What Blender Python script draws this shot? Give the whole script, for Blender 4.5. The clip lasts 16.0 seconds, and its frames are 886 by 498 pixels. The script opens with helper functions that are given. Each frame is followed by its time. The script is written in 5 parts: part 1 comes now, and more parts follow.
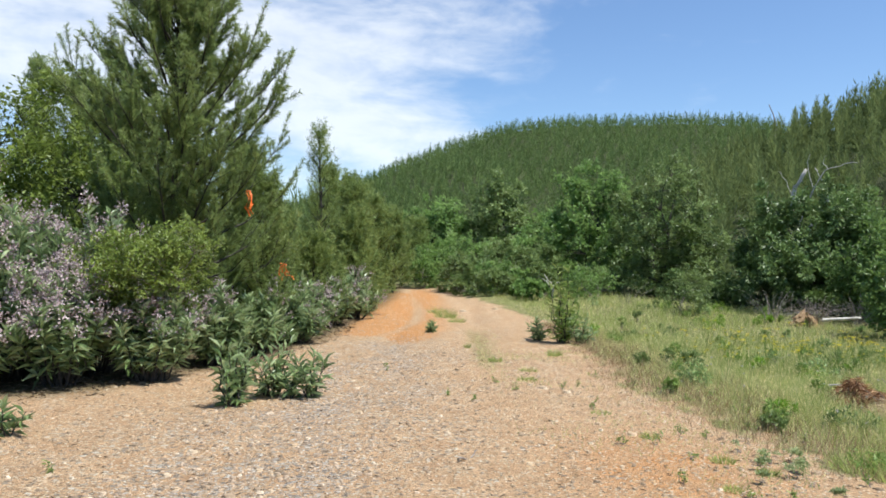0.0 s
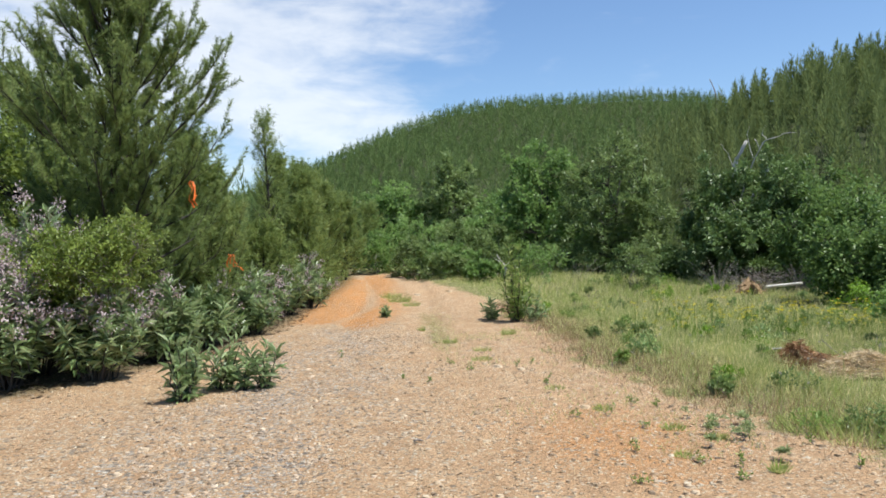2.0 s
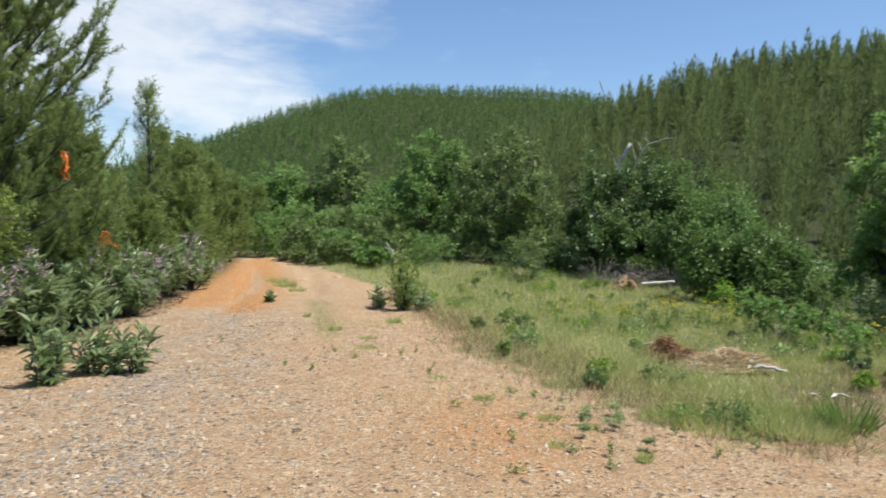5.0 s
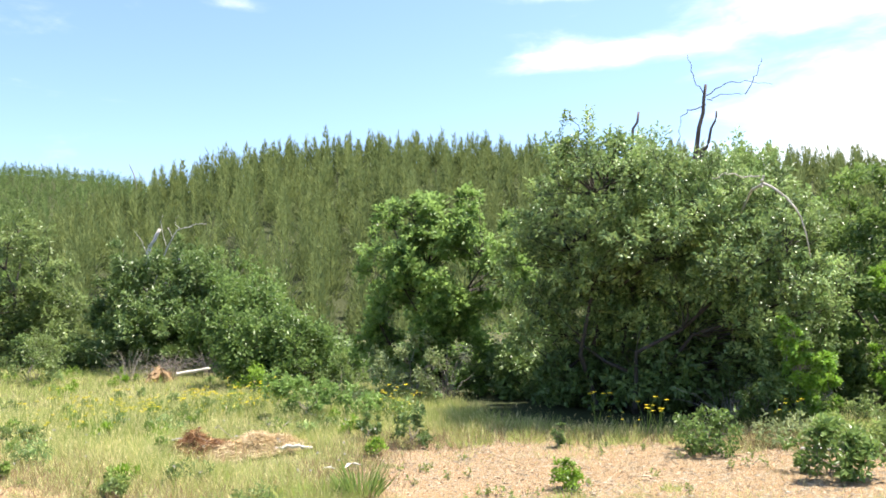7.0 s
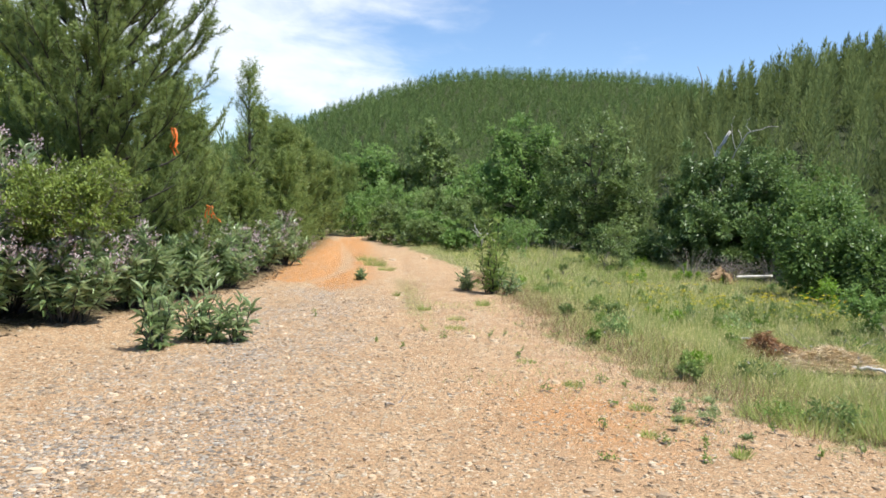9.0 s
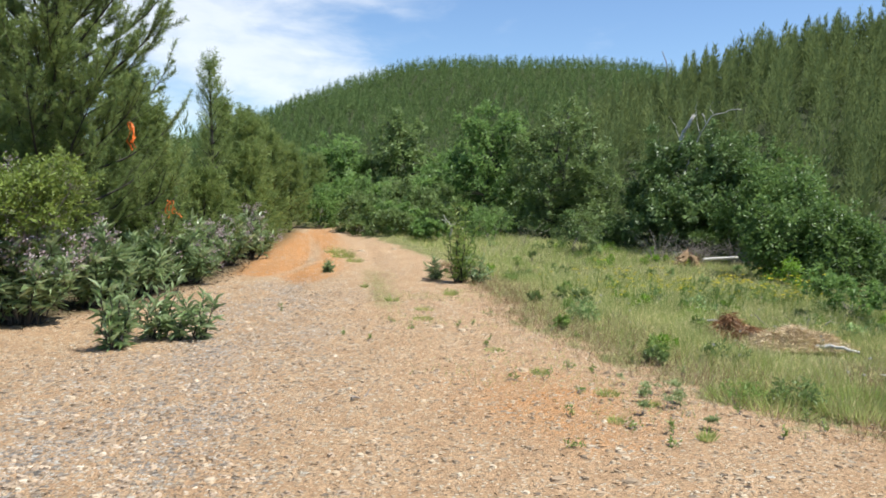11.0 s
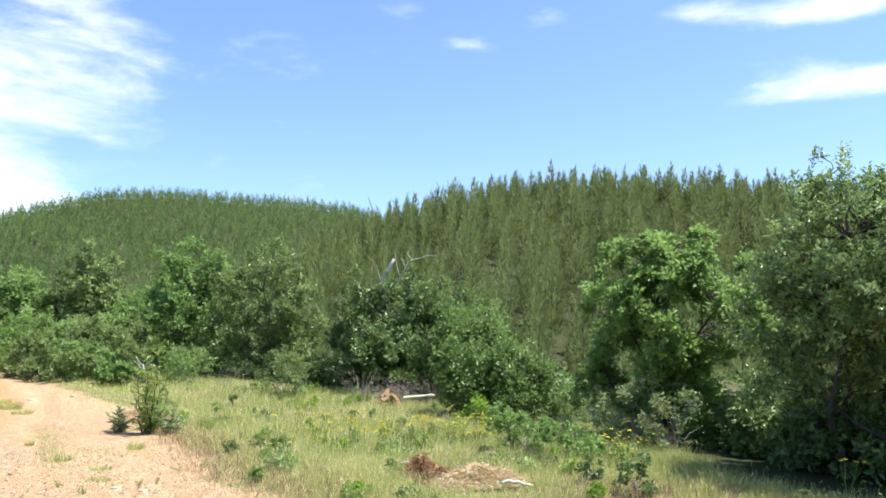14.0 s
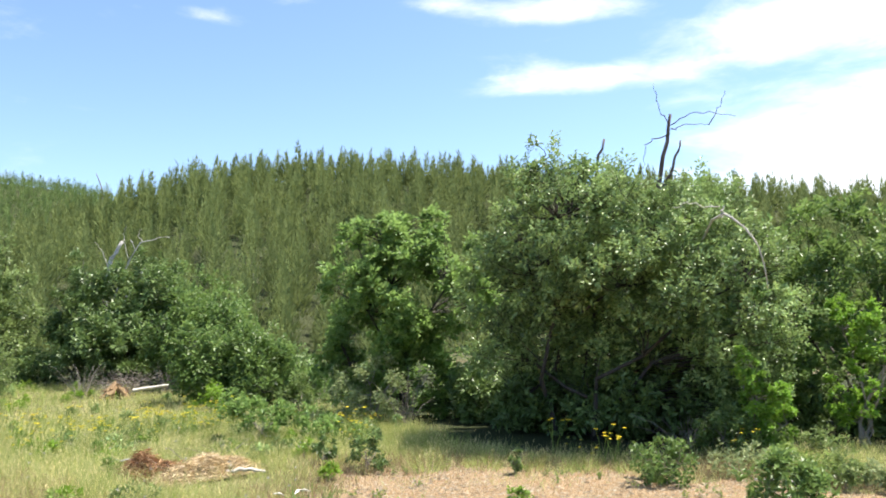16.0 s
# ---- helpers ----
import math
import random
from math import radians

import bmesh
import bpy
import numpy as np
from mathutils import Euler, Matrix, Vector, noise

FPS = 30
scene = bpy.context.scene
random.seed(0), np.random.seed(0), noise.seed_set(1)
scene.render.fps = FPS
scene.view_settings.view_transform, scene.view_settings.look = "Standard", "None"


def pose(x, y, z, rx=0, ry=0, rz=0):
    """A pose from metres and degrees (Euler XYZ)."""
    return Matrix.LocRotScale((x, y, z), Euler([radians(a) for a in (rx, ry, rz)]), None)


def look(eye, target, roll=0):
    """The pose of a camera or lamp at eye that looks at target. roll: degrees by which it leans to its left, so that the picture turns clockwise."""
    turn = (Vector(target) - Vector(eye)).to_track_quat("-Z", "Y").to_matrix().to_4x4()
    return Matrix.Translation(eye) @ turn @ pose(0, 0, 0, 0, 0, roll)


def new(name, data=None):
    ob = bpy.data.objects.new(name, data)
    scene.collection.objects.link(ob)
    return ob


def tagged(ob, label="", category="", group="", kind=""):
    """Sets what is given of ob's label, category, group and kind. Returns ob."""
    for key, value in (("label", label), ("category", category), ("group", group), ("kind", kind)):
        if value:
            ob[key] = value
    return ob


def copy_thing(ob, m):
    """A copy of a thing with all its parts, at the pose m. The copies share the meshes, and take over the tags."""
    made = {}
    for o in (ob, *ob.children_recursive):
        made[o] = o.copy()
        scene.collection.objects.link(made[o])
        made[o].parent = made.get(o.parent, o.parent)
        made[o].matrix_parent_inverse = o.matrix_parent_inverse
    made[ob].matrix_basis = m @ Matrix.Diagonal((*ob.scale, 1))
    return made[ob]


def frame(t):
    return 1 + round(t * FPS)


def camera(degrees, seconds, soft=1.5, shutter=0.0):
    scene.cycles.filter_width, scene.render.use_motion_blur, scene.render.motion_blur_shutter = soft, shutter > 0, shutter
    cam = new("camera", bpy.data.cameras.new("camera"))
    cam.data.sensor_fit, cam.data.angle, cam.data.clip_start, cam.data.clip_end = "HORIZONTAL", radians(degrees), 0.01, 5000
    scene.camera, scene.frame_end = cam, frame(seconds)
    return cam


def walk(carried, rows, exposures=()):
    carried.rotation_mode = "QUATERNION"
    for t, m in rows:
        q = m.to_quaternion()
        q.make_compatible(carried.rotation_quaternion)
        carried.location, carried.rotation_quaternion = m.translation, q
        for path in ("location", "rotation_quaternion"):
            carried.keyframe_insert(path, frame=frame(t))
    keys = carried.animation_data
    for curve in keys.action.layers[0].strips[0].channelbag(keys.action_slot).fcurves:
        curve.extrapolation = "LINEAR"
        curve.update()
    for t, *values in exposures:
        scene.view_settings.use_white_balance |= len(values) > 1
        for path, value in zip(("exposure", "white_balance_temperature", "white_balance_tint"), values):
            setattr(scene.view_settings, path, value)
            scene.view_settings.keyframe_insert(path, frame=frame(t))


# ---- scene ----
# ---- camera ----
cam = camera(60.2, 16.0, soft=1.7, shutter=0.2)
PATH = [
    (0, (-0.138, -0.022, 1.567), (-0.138, 1.978, 1.567), 1.00),
    (0.5, (-0.124, -0.025, 1.563), (-0.089, 1.974, 1.563), 0.18),
    (1, (-0.114, -0.015, 1.564), (-0.032, 1.984, 1.562), -0.18),
    (1.5, (-0.116, -0.022, 1.559), (-0.013, 1.976, 1.542), -0.80),
    (2, (-0.097, -0.008, 1.551), (0.025, 1.988, 1.509), -1.42),
    (2.5, (-0.132, 0.007, 1.544), (-0.015, 2.000, 1.425), -1.22),
    (3, (-0.155, 0.019, 1.546), (-0.114, 2.012, 1.377), 0.52),
    (3.2, (-0.157, 0.020, 1.549), (-0.128, 2.011, 1.368), 0.65),
    (5.3, (-0.024, 0.020, 1.566), (0.598, 1.920, 1.531), 1.35),
    (5.5, (0.023, -0.025, 1.598), (0.951, 1.747, 1.618), -0.27),
    (6, (0.144, -0.034, 1.598), (1.540, 1.396, 1.689), -2.86),
    (6.5, (0.138, -0.026, 1.595), (1.651, 1.277, 1.711), -2.33),
    (7, (0.125, -0.005, 1.601), (1.541, 1.401, 1.738), -1.94),
    (7.5, (0.122, -0.002, 1.600), (1.569, 1.371, 1.747), -3.23),
    (8, (-0.042, 0.073, 1.595), (0.909, 1.828, 1.715), 0.85),
    (8.5, (-0.133, 0.018, 1.542), (0.173, 1.994, 1.510), 2.85),
    (8.7, (-0.163, 0.008, 1.546), (0.024, 1.997, 1.448), 2.87),
    (10.8, (-0.104, 0.068, 1.546), (0.126, 2.047, 1.375), 1.98),
    (11, (-0.091, 0.070, 1.551), (0.172, 2.047, 1.401), 1.61),
    (11.5, (0.041, 0.055, 1.588), (0.613, 1.972, 1.554), -1.09),
    (12, (0.137, 0.002, 1.592), (1.364, 1.580, 1.662), -1.79),
    (12.5, (0.169, -0.064, 1.634), (1.646, 1.278, 1.763), -2.70),
    (13, (0.105, -0.042, 1.660), (1.450, 1.429, 1.828), -1.91),
    (13.5, (0.012, 0.009, 1.668), (1.042, 1.713, 1.863), 0.57),
    (14, (0.035, -0.006, 1.652), (0.988, 1.737, 1.879), 1.57),
    (14.5, (0.079, -0.021, 1.653), (1.205, 1.617, 1.872), 0.40),
    (15, (0.123, -0.022, 1.644), (1.389, 1.515, 1.828), -0.46),
    (15.5, (0.164, -0.022, 1.647), (1.541, 1.422, 1.790), -1.31),
    (16, (0.234, -0.040, 1.647), (1.701, 1.306, 1.831), -0.69),
]
EXPOSURES = [(0, 0.6, 6300, 8), (2.5, 0.52, 6380, 8), (3.2, 0.54, 6400, 8), (5.5, 0.44, 6450, 8), (6.0, 1.14, 6700, 11), (7.0, 1.54, 7000, 12), (8.0, 1.52, 6800, 12), (8.5, 1.06, 6400, 9), (8.7, 0.82, 6450, 9), (11.0, 0.58, 6350, 8), (11.5, 0.52, 6300, 6), (12.0, 0.39, 6350, 3), (12.5, 1.28, 6700, 10), (13.0, 1.42, 6800, 11), (13.5, 1.34, 6550, 10), (14.0, 1.22, 6500, 10), (15.0, 1.2, 6550, 10), (16.0, 1.31, 6900, 10)]
walk(cam, [(t, look(eye, target, roll)) for t, eye, target, roll in PATH], EXPOSURES)

# ---- world and sun ----
SUN_AZ, SUN_EL = 112.0, 66.0


def heading(az, el):
    a, e = radians(az), radians(el)
    return Vector((math.sin(a) * math.cos(e), math.cos(a) * math.cos(e), math.sin(e)))


class Nodes:
    """Short hand for a node tree."""

    def __init__(self, tree):
        self.tree = tree
        tree.nodes.clear()

    def add(self, kind, ins=None, operation="", clamp=False, attribute="", blend=""):
        n = self.tree.nodes.new(kind)
        if operation:
            n.operation = operation
        if clamp:
            n.use_clamp = True
        if attribute:
            n.attribute_name = attribute
        if blend:
            n.data_type, n.blend_type = "RGBA", blend
        for k, v in (ins or {}).items():
            if isinstance(v, bpy.types.NodeSocket):
                self.tree.links.new(v, n.inputs[k])
            else:
                n.inputs[k].default_value = v
        return n

    def math(self, op, a, b=0.0, c=0.0, clamp=False):
        return self.add("ShaderNodeMath", {0: a, 1: b, 2: c}, operation=op, clamp=clamp).outputs[0]

    def noise(self, vec, scale, detail=3.0, rough=0.5, warp=0.0):
        return self.add("ShaderNodeTexNoise", {"Vector": vec, "Scale": scale, "Detail": detail, "Roughness": rough, "Distortion": warp}).outputs[0]

    def step(self, v, lo, hi, a=0.0, b=1.0):
        n = self.add("ShaderNodeMapRange", {0: v, 1: lo, 2: hi, 3: a, 4: b})
        n.interpolation_type = "SMOOTHSTEP"
        return n.outputs[0]

    def mix(self, f, a, b, blend="MIX"):
        return self.add("ShaderNodeMix", {0: f, 6: a, 7: b}, blend=blend).outputs[2]

    def ramp(self, f, stops):
        n = self.add("ShaderNodeValToRGB", {0: f})
        e = n.color_ramp.elements
        e[0].position, e[0].color = stops[0][0], (*stops[0][1], 1)
        e[1].position, e[1].color = stops[-1][0], (*stops[-1][1], 1)
        for p, c in stops[1:-1]:
            e.new(p).color = (*c, 1)
        return n.outputs[0]


def sky():
    w = bpy.data.worlds.new("world")
    w.use_nodes = True
    scene.world = w
    g = Nodes(w.node_tree)
    air = g.add("ShaderNodeTexSky")
    air.sky_type, air.sun_disc, air.sun_elevation, air.sun_rotation = "NISHITA", False, radians(SUN_EL), radians(SUN_AZ)
    air.altitude, air.air_density, air.dust_density, air.ozone_density = 400.0, 1.0, 0.6, 2.5
    way = g.add("ShaderNodeTexCoord").outputs["Generated"]
    streak = g.noise(g.add("ShaderNodeMapping", {0: way, 3: (3.2, 3.2, 13.0)}).outputs[0], 1.0, 6.0, 0.55, 0.6)
    fine = g.noise(g.add("ShaderNodeMapping", {0: way, 3: (11.0, 11.0, 30.0)}).outputs[0], 1.0, 5.0, 0.6, 0.3)
    cover = g.math("MULTIPLY_ADD", fine, 0.35, g.math("MULTIPLY", streak, 0.65))
    blue = g.mix(1.0, air.outputs[0], (0.92, 0.995, 1.09, 1), "MULTIPLY")
    # cloud banks: heading, height, reach, flatness, weight
    for az, el, reach, squash, weight in ((-14, 12, 0.42, 1.5, 0.29), (-30, 19, 0.4, 1.1, 0.28), (-4, 9, 0.17, 3.0, 0.16), (-2, 17, 0.22, 2.2, 0.12), (2, 21, 0.15, 2.5, 0.17), (77, 6, 0.36, 1.5, 0.46), (58, 17.4, 0.2, 6.0, 0.36), (74, 20.0, 0.3, 4.5, 0.36), (53, 15.0, 0.14, 5.0, -0.26), (100, 22, 0.5, 1.0, 0.25), (36, 13, 0.34, 1.2, -0.22), (48, 23.0, 0.12, 5.0, 0.26), (36, 23.4, 0.08, 3.5, 0.2), (30, 21.6, 0.06, 3.5, 0.19), (25, 23.8, 0.07, 3.0, 0.19), (57, 22.2, 0.15, 6.0, 0.34)):
        gap = g.add("ShaderNodeVectorMath", {0: way, 1: heading(az, el)}, operation="SUBTRACT").outputs[0]
        gap = g.add("ShaderNodeVectorMath", {0: gap, 1: (1.0, 1.0, squash)}, operation="MULTIPLY").outputs[0]
        far_off = g.add("ShaderNodeVectorMath", {0: gap}, operation="LENGTH").outputs["Value"]
        cover = g.math("ADD", cover, g.step(far_off, reach, 0.0, 0.0, weight))
    cloud = g.step(cover, 0.52, 0.88)
    white = g.ramp(fine, [(0.3, (0.88, 0.9, 0.94)), (0.6, (1.0, 1.0, 1.0))])
    bright = g.add("ShaderNodeVectorMath", {0: white, "Scale": 7.8}, operation="SCALE").outputs[0]
    col = g.mix(g.math("MULTIPLY", cloud, 0.68), blue, bright)
    bg = g.add("ShaderNodeBackground", {"Color": col, "Strength": 0.1})
    g.add("ShaderNodeOutputWorld", {0: bg.outputs[0]})


sky()
lamp = bpy.data.lights.new("sun", "SUN")
lamp.energy, lamp.angle, lamp.color = 4.8, radians(0.53), (1.0, 0.965, 0.91)
sun = new("sun", lamp)
sun.matrix_world = look(heading(SUN_AZ, SUN_EL) * 60, (0, 0, 0))


# ---- materials ----
def material(name):
    m = bpy.data.materials.new(name)
    m.use_nodes = True
    return m, Nodes(m.node_tree)


def leaf_material(name, dark, mid, light, rough=0.45, spec=0.4, through_light=0.3, warm=None):
    """Foliage: the tint of each leaf runs from dark to light, and a share of the light passes through."""
    m, g = material(name)
    tint = g.add("ShaderNodeAttribute", attribute="tint").outputs["Fac"]
    obj = g.add("ShaderNodeObjectInfo").outputs["Random"]
    pos = g.add("ShaderNodeNewGeometry").outputs["Position"]
    patch = g.noise(pos, 1.7, 2.0)
    f = g.math("ADD", tint, g.math("MULTIPLY_ADD", patch, 0.5, -0.25))
    f = g.math("MULTIPLY_ADD", obj, 0.16, f)
    col = g.ramp(f, [(0.0, dark), (0.5, mid), (1.0, light)])
    body = g.add("ShaderNodeBsdfPrincipled", {"Base Color": col, "Roughness": rough, "Specular IOR Level": spec})
    back = g.mix(0.5, col, (*(warm or light), 1))
    trans = g.add("ShaderNodeBsdfTranslucent", {"Color": back})
    mixed = g.add("ShaderNodeMixShader", {0: through_light, 1: body.outputs[0], 2: trans.outputs[0]})
    g.add("ShaderNodeOutputMaterial", {0: mixed.outputs[0]})
    return m


def bark_material(name, dark, light, scale=14.0, rough=0.9):
    m, g = material(name)
    co = g.add("ShaderNodeTexCoord").outputs["Object"]
    str_ = g.add("ShaderNodeMapping", {0: co, 3: (1.0, 1.0, 0.22)}).outputs[0]
    n1, n2 = g.noise(str_, scale, 6.0, 0.65), g.noise(co, 3.0, 3.0)
    col = g.ramp(g.math("MULTIPLY_ADD", n2, 0.4, g.math("MULTIPLY", n1, 0.7)), [(0.3, dark), (0.75, light)])
    bump = g.add("ShaderNodeBump", {"Height": n1, "Strength": 0.7, "Distance": 0.015})
    b = g.add("ShaderNodeBsdfPrincipled", {"Base Color": col, "Roughness": rough, "Normal": bump.outputs[0], "Specular IOR Level": 0.2})
    g.add("ShaderNodeOutputMaterial", {0: b.outputs[0]})
    return m


def tinted_material(name, stops, rough=0.85, spec=0.2, grain=60.0, dirt=0.35):
    """Plain matter whose pieces differ: pebbles, straw, petals."""
    m, g = material(name)
    tint = g.add("ShaderNodeAttribute", attribute="tint").outputs["Fac"]
    co = g.add("ShaderNodeNewGeometry").outputs["Position"]
    n = g.noise(co, grain, 4.0)
    col = g.mix(g.math("MULTIPLY", n, dirt), g.ramp(tint, stops), (0.12, 0.09, 0.06, 1))
    bump = g.add("ShaderNodeBump", {"Height": n, "Strength": 0.4, "Distance": 0.004})
    b = g.add("ShaderNodeBsdfPrincipled", {"Base Color": col, "Roughness": rough, "Specular IOR Level": spec, "Normal": bump.outputs[0]})
    g.add("ShaderNodeOutputMaterial", {0: b.outputs[0]})
    return m


def ground_material():
    m, g = material("track_soil_and_meadow")
    pos = g.add("ShaderNodeNewGeometry").outputs["Position"]
    attr = lambda n: g.add("ShaderNodeAttribute", attribute=n).outputs["Fac"]  # noqa: E731
    grass, rust, stony = attr("grass"), attr("rust"), attr("stony")
    broad, mid, fine, grain = g.noise(pos, 0.55, 4.0, 0.55), g.noise(pos, 3.2, 5.0, 0.6), g.noise(pos, 16.0, 5.0, 0.65), g.noise(pos, 90.0, 3.0, 0.6)
    soil = g.ramp(g.math("MULTIPLY_ADD", fine, 0.5, g.math("MULTIPLY", mid, 0.5)), [(0.3, (0.343, 0.207, 0.112)), (0.5, (0.477, 0.311, 0.174)), (0.7, (0.595, 0.426, 0.268))])
    red = g.ramp(fine, [(0.3, (0.416, 0.18, 0.059)), (0.7, (0.576, 0.296, 0.113))])
    r = g.step(g.math("ADD", rust, g.math("MULTIPLY_ADD", mid, 0.8, -0.4)), 0.3, 0.8)
    soil = g.mix(r, soil, red)
    # stones of two sizes, lying in the soil
    warped = g.add("ShaderNodeMapping", {0: pos, 3: (1.0, 1.25, 1.0)}).outputs[0]
    big = g.add("ShaderNodeTexVoronoi", {"Vector": warped, "Scale": 19.0, "Randomness": 1.0})
    small = g.add("ShaderNodeTexVoronoi", {"Vector": warped, "Scale": 46.0, "Randomness": 1.0})
    big.voronoi_dimensions = small.voronoi_dimensions = "2D"
    tone = g.add("ShaderNodeSeparateColor", {0: big.outputs["Color"]})
    tone2 = g.add("ShaderNodeSeparateColor", {0: small.outputs["Color"]})
    pebble = g.ramp(tone.outputs[0], [(0.0, (0.2, 0.156, 0.113)), (0.4, (0.36, 0.287, 0.208)), (0.75, (0.512, 0.407, 0.282)), (1.0, (0.687, 0.616, 0.487))])
    pebble2 = g.ramp(tone2.outputs[0], [(0.0, (0.176, 0.12, 0.078)), (0.3, (0.367, 0.256, 0.153)), (0.6, (0.559, 0.423, 0.27)), (1.0, (0.719, 0.639, 0.487))])
    drift = g.math("ADD", stony, g.math("ADD", g.math("MULTIPLY_ADD", mid, 1.3, -0.65), g.math("MULTIPLY_ADD", broad, 0.9, -0.45)))
    sand = g.add("ShaderNodeTexVoronoi", {"Vector": warped, "Scale": 115.0, "Randomness": 1.0})
    sand.voronoi_dimensions = "2D"
    shade = g.add("ShaderNodeSeparateColor", {0: sand.outputs["Color"]})
    soil = g.mix(0.85, soil, g.ramp(shade.outputs[0], [(0.0, (0.6, 0.59, 0.57)), (0.25, (0.98, 0.97, 0.96)), (0.7, (1.1, 1.1, 1.1)), (1.0, (1.5, 1.52, 1.54))]), "MULTIPLY")
    ash = g.step(stony, 0.2, 0.7, 0.0, 0.85)
    pebble = g.mix(ash, pebble, g.ramp(tone.outputs[0], [(0.0, (0.16, 0.15, 0.13)), (0.4, (0.32, 0.29, 0.255)), (0.75, (0.47, 0.43, 0.375)), (1.0, (0.68, 0.64, 0.57))]))
    pebble2 = g.mix(ash, pebble2, g.ramp(tone2.outputs[0], [(0.0, (0.17, 0.15, 0.125)), (0.35, (0.35, 0.31, 0.26)), (0.7, (0.5, 0.45, 0.38)), (1.0, (0.7, 0.64, 0.55))]))
    on_small = g.math("MULTIPLY", g.step(small.outputs["Distance"], 0.58, 0.44), g.math("LESS_THAN", tone2.outputs[1], g.math("MULTIPLY_ADD", drift, 0.6, 0.2)))
    on_big = g.math("MULTIPLY", g.step(big.outputs["Distance"], 0.5, 0.4), g.math("LESS_THAN", tone.outputs[1], g.math("MULTIPLY_ADD", drift, 0.6, -0.06)))
    bare = g.mix(on_big, g.mix(on_small, soil, pebble2), pebble)
    turf = g.ramp(g.math("MULTIPLY_ADD", mid, 0.6, g.math("MULTIPLY", grain, 0.4)), [(0.3, (0.104, 0.12, 0.039)), (0.5, (0.224, 0.22, 0.086)), (0.72, (0.416, 0.343, 0.18))])
    gm = g.step(g.math("ADD", grass, g.math("MULTIPLY_ADD", fine, 1.3, -0.65)), 0.3, 0.7)
    near = g.mix(gm, bare, turf)
    # dark litter and undergrowth colour, also used to paint shade on the soil
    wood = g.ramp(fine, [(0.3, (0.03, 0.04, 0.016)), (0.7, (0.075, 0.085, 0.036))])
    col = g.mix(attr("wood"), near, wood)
    h = g.math("MULTIPLY_ADD", on_big, 0.8, g.math("MULTIPLY_ADD", on_small, 0.4, g.math("MULTIPLY_ADD", fine, 0.8, grain)))
    bump = g.add("ShaderNodeBump", {"Height": h, "Strength": 1.0, "Distance": 0.03})
    rough = g.math("MULTIPLY_ADD", on_big, -0.15, 0.95)
    b = g.add("ShaderNodeBsdfPrincipled", {"Base Color": col, "Roughness": rough, "Specular IOR Level": 0.15, "Normal": bump.outputs[0]})
    g.add("ShaderNodeOutputMaterial", {0: b.outputs[0]})
    return m


M_GROUND = ground_material()
M_PINE = leaf_material("pine_needles", (0.083, 0.122, 0.033), (0.199, 0.273, 0.082), (0.391, 0.453, 0.162), 0.5, 0.3, 0.38)
M_PINE_YOUNG = leaf_material("young_pine_needles", (0.085, 0.127, 0.031), (0.204, 0.272, 0.075), (0.366, 0.431, 0.14), 0.5, 0.3, 0.4)
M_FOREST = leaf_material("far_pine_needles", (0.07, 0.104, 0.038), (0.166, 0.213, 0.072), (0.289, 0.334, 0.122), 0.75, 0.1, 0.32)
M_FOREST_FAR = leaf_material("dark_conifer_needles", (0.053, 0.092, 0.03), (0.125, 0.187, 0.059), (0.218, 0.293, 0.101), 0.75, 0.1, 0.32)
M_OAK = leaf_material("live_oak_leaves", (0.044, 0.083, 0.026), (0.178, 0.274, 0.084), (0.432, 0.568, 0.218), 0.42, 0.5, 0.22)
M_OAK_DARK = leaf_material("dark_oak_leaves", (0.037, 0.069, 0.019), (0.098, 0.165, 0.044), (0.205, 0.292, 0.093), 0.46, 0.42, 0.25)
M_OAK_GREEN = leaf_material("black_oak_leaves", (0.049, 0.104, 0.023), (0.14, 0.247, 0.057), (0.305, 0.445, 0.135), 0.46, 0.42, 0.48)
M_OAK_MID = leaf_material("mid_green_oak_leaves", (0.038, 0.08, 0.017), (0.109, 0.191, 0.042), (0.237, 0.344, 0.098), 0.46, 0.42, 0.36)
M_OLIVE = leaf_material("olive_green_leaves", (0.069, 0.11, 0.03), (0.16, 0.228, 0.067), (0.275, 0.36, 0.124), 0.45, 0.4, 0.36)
M_LIME = leaf_material("yellow_green_leaves", (0.068, 0.104, 0.019), (0.172, 0.235, 0.041), (0.292, 0.362, 0.08), 0.45, 0.4, 0.38)
M_LIMELIT = leaf_material("fresh_yellow_green_leaves", (0.066, 0.132, 0.018), (0.174, 0.32, 0.036), (0.28, 0.469, 0.074), 0.45, 0.4, 0.42)
M_BRIGHT = leaf_material("bright_green_leaves", (0.073, 0.151, 0.014), (0.18, 0.319, 0.03), (0.323, 0.478, 0.07), 0.45, 0.4, 0.35)
M_SANTA = leaf_material("long_dark_shrub_leaves", (0.059, 0.105, 0.034), (0.208, 0.303, 0.105), (0.514, 0.606, 0.34), 0.36, 0.6, 0.3)
M_GREY = leaf_material("grey_green_leaves", (0.111, 0.145, 0.049), (0.238, 0.299, 0.116), (0.408, 0.466, 0.232), 0.6, 0.3, 0.3)
M_GRASS = leaf_material("meadow_grass_blades", (0.128, 0.222, 0.034), (0.325, 0.425, 0.093), (0.842, 0.746, 0.402), 0.7, 0.12, 0.42)
M_WEED = leaf_material("weed_leaves", (0.087, 0.159, 0.029), (0.188, 0.302, 0.064), (0.378, 0.446, 0.142), 0.55, 0.3, 0.35)
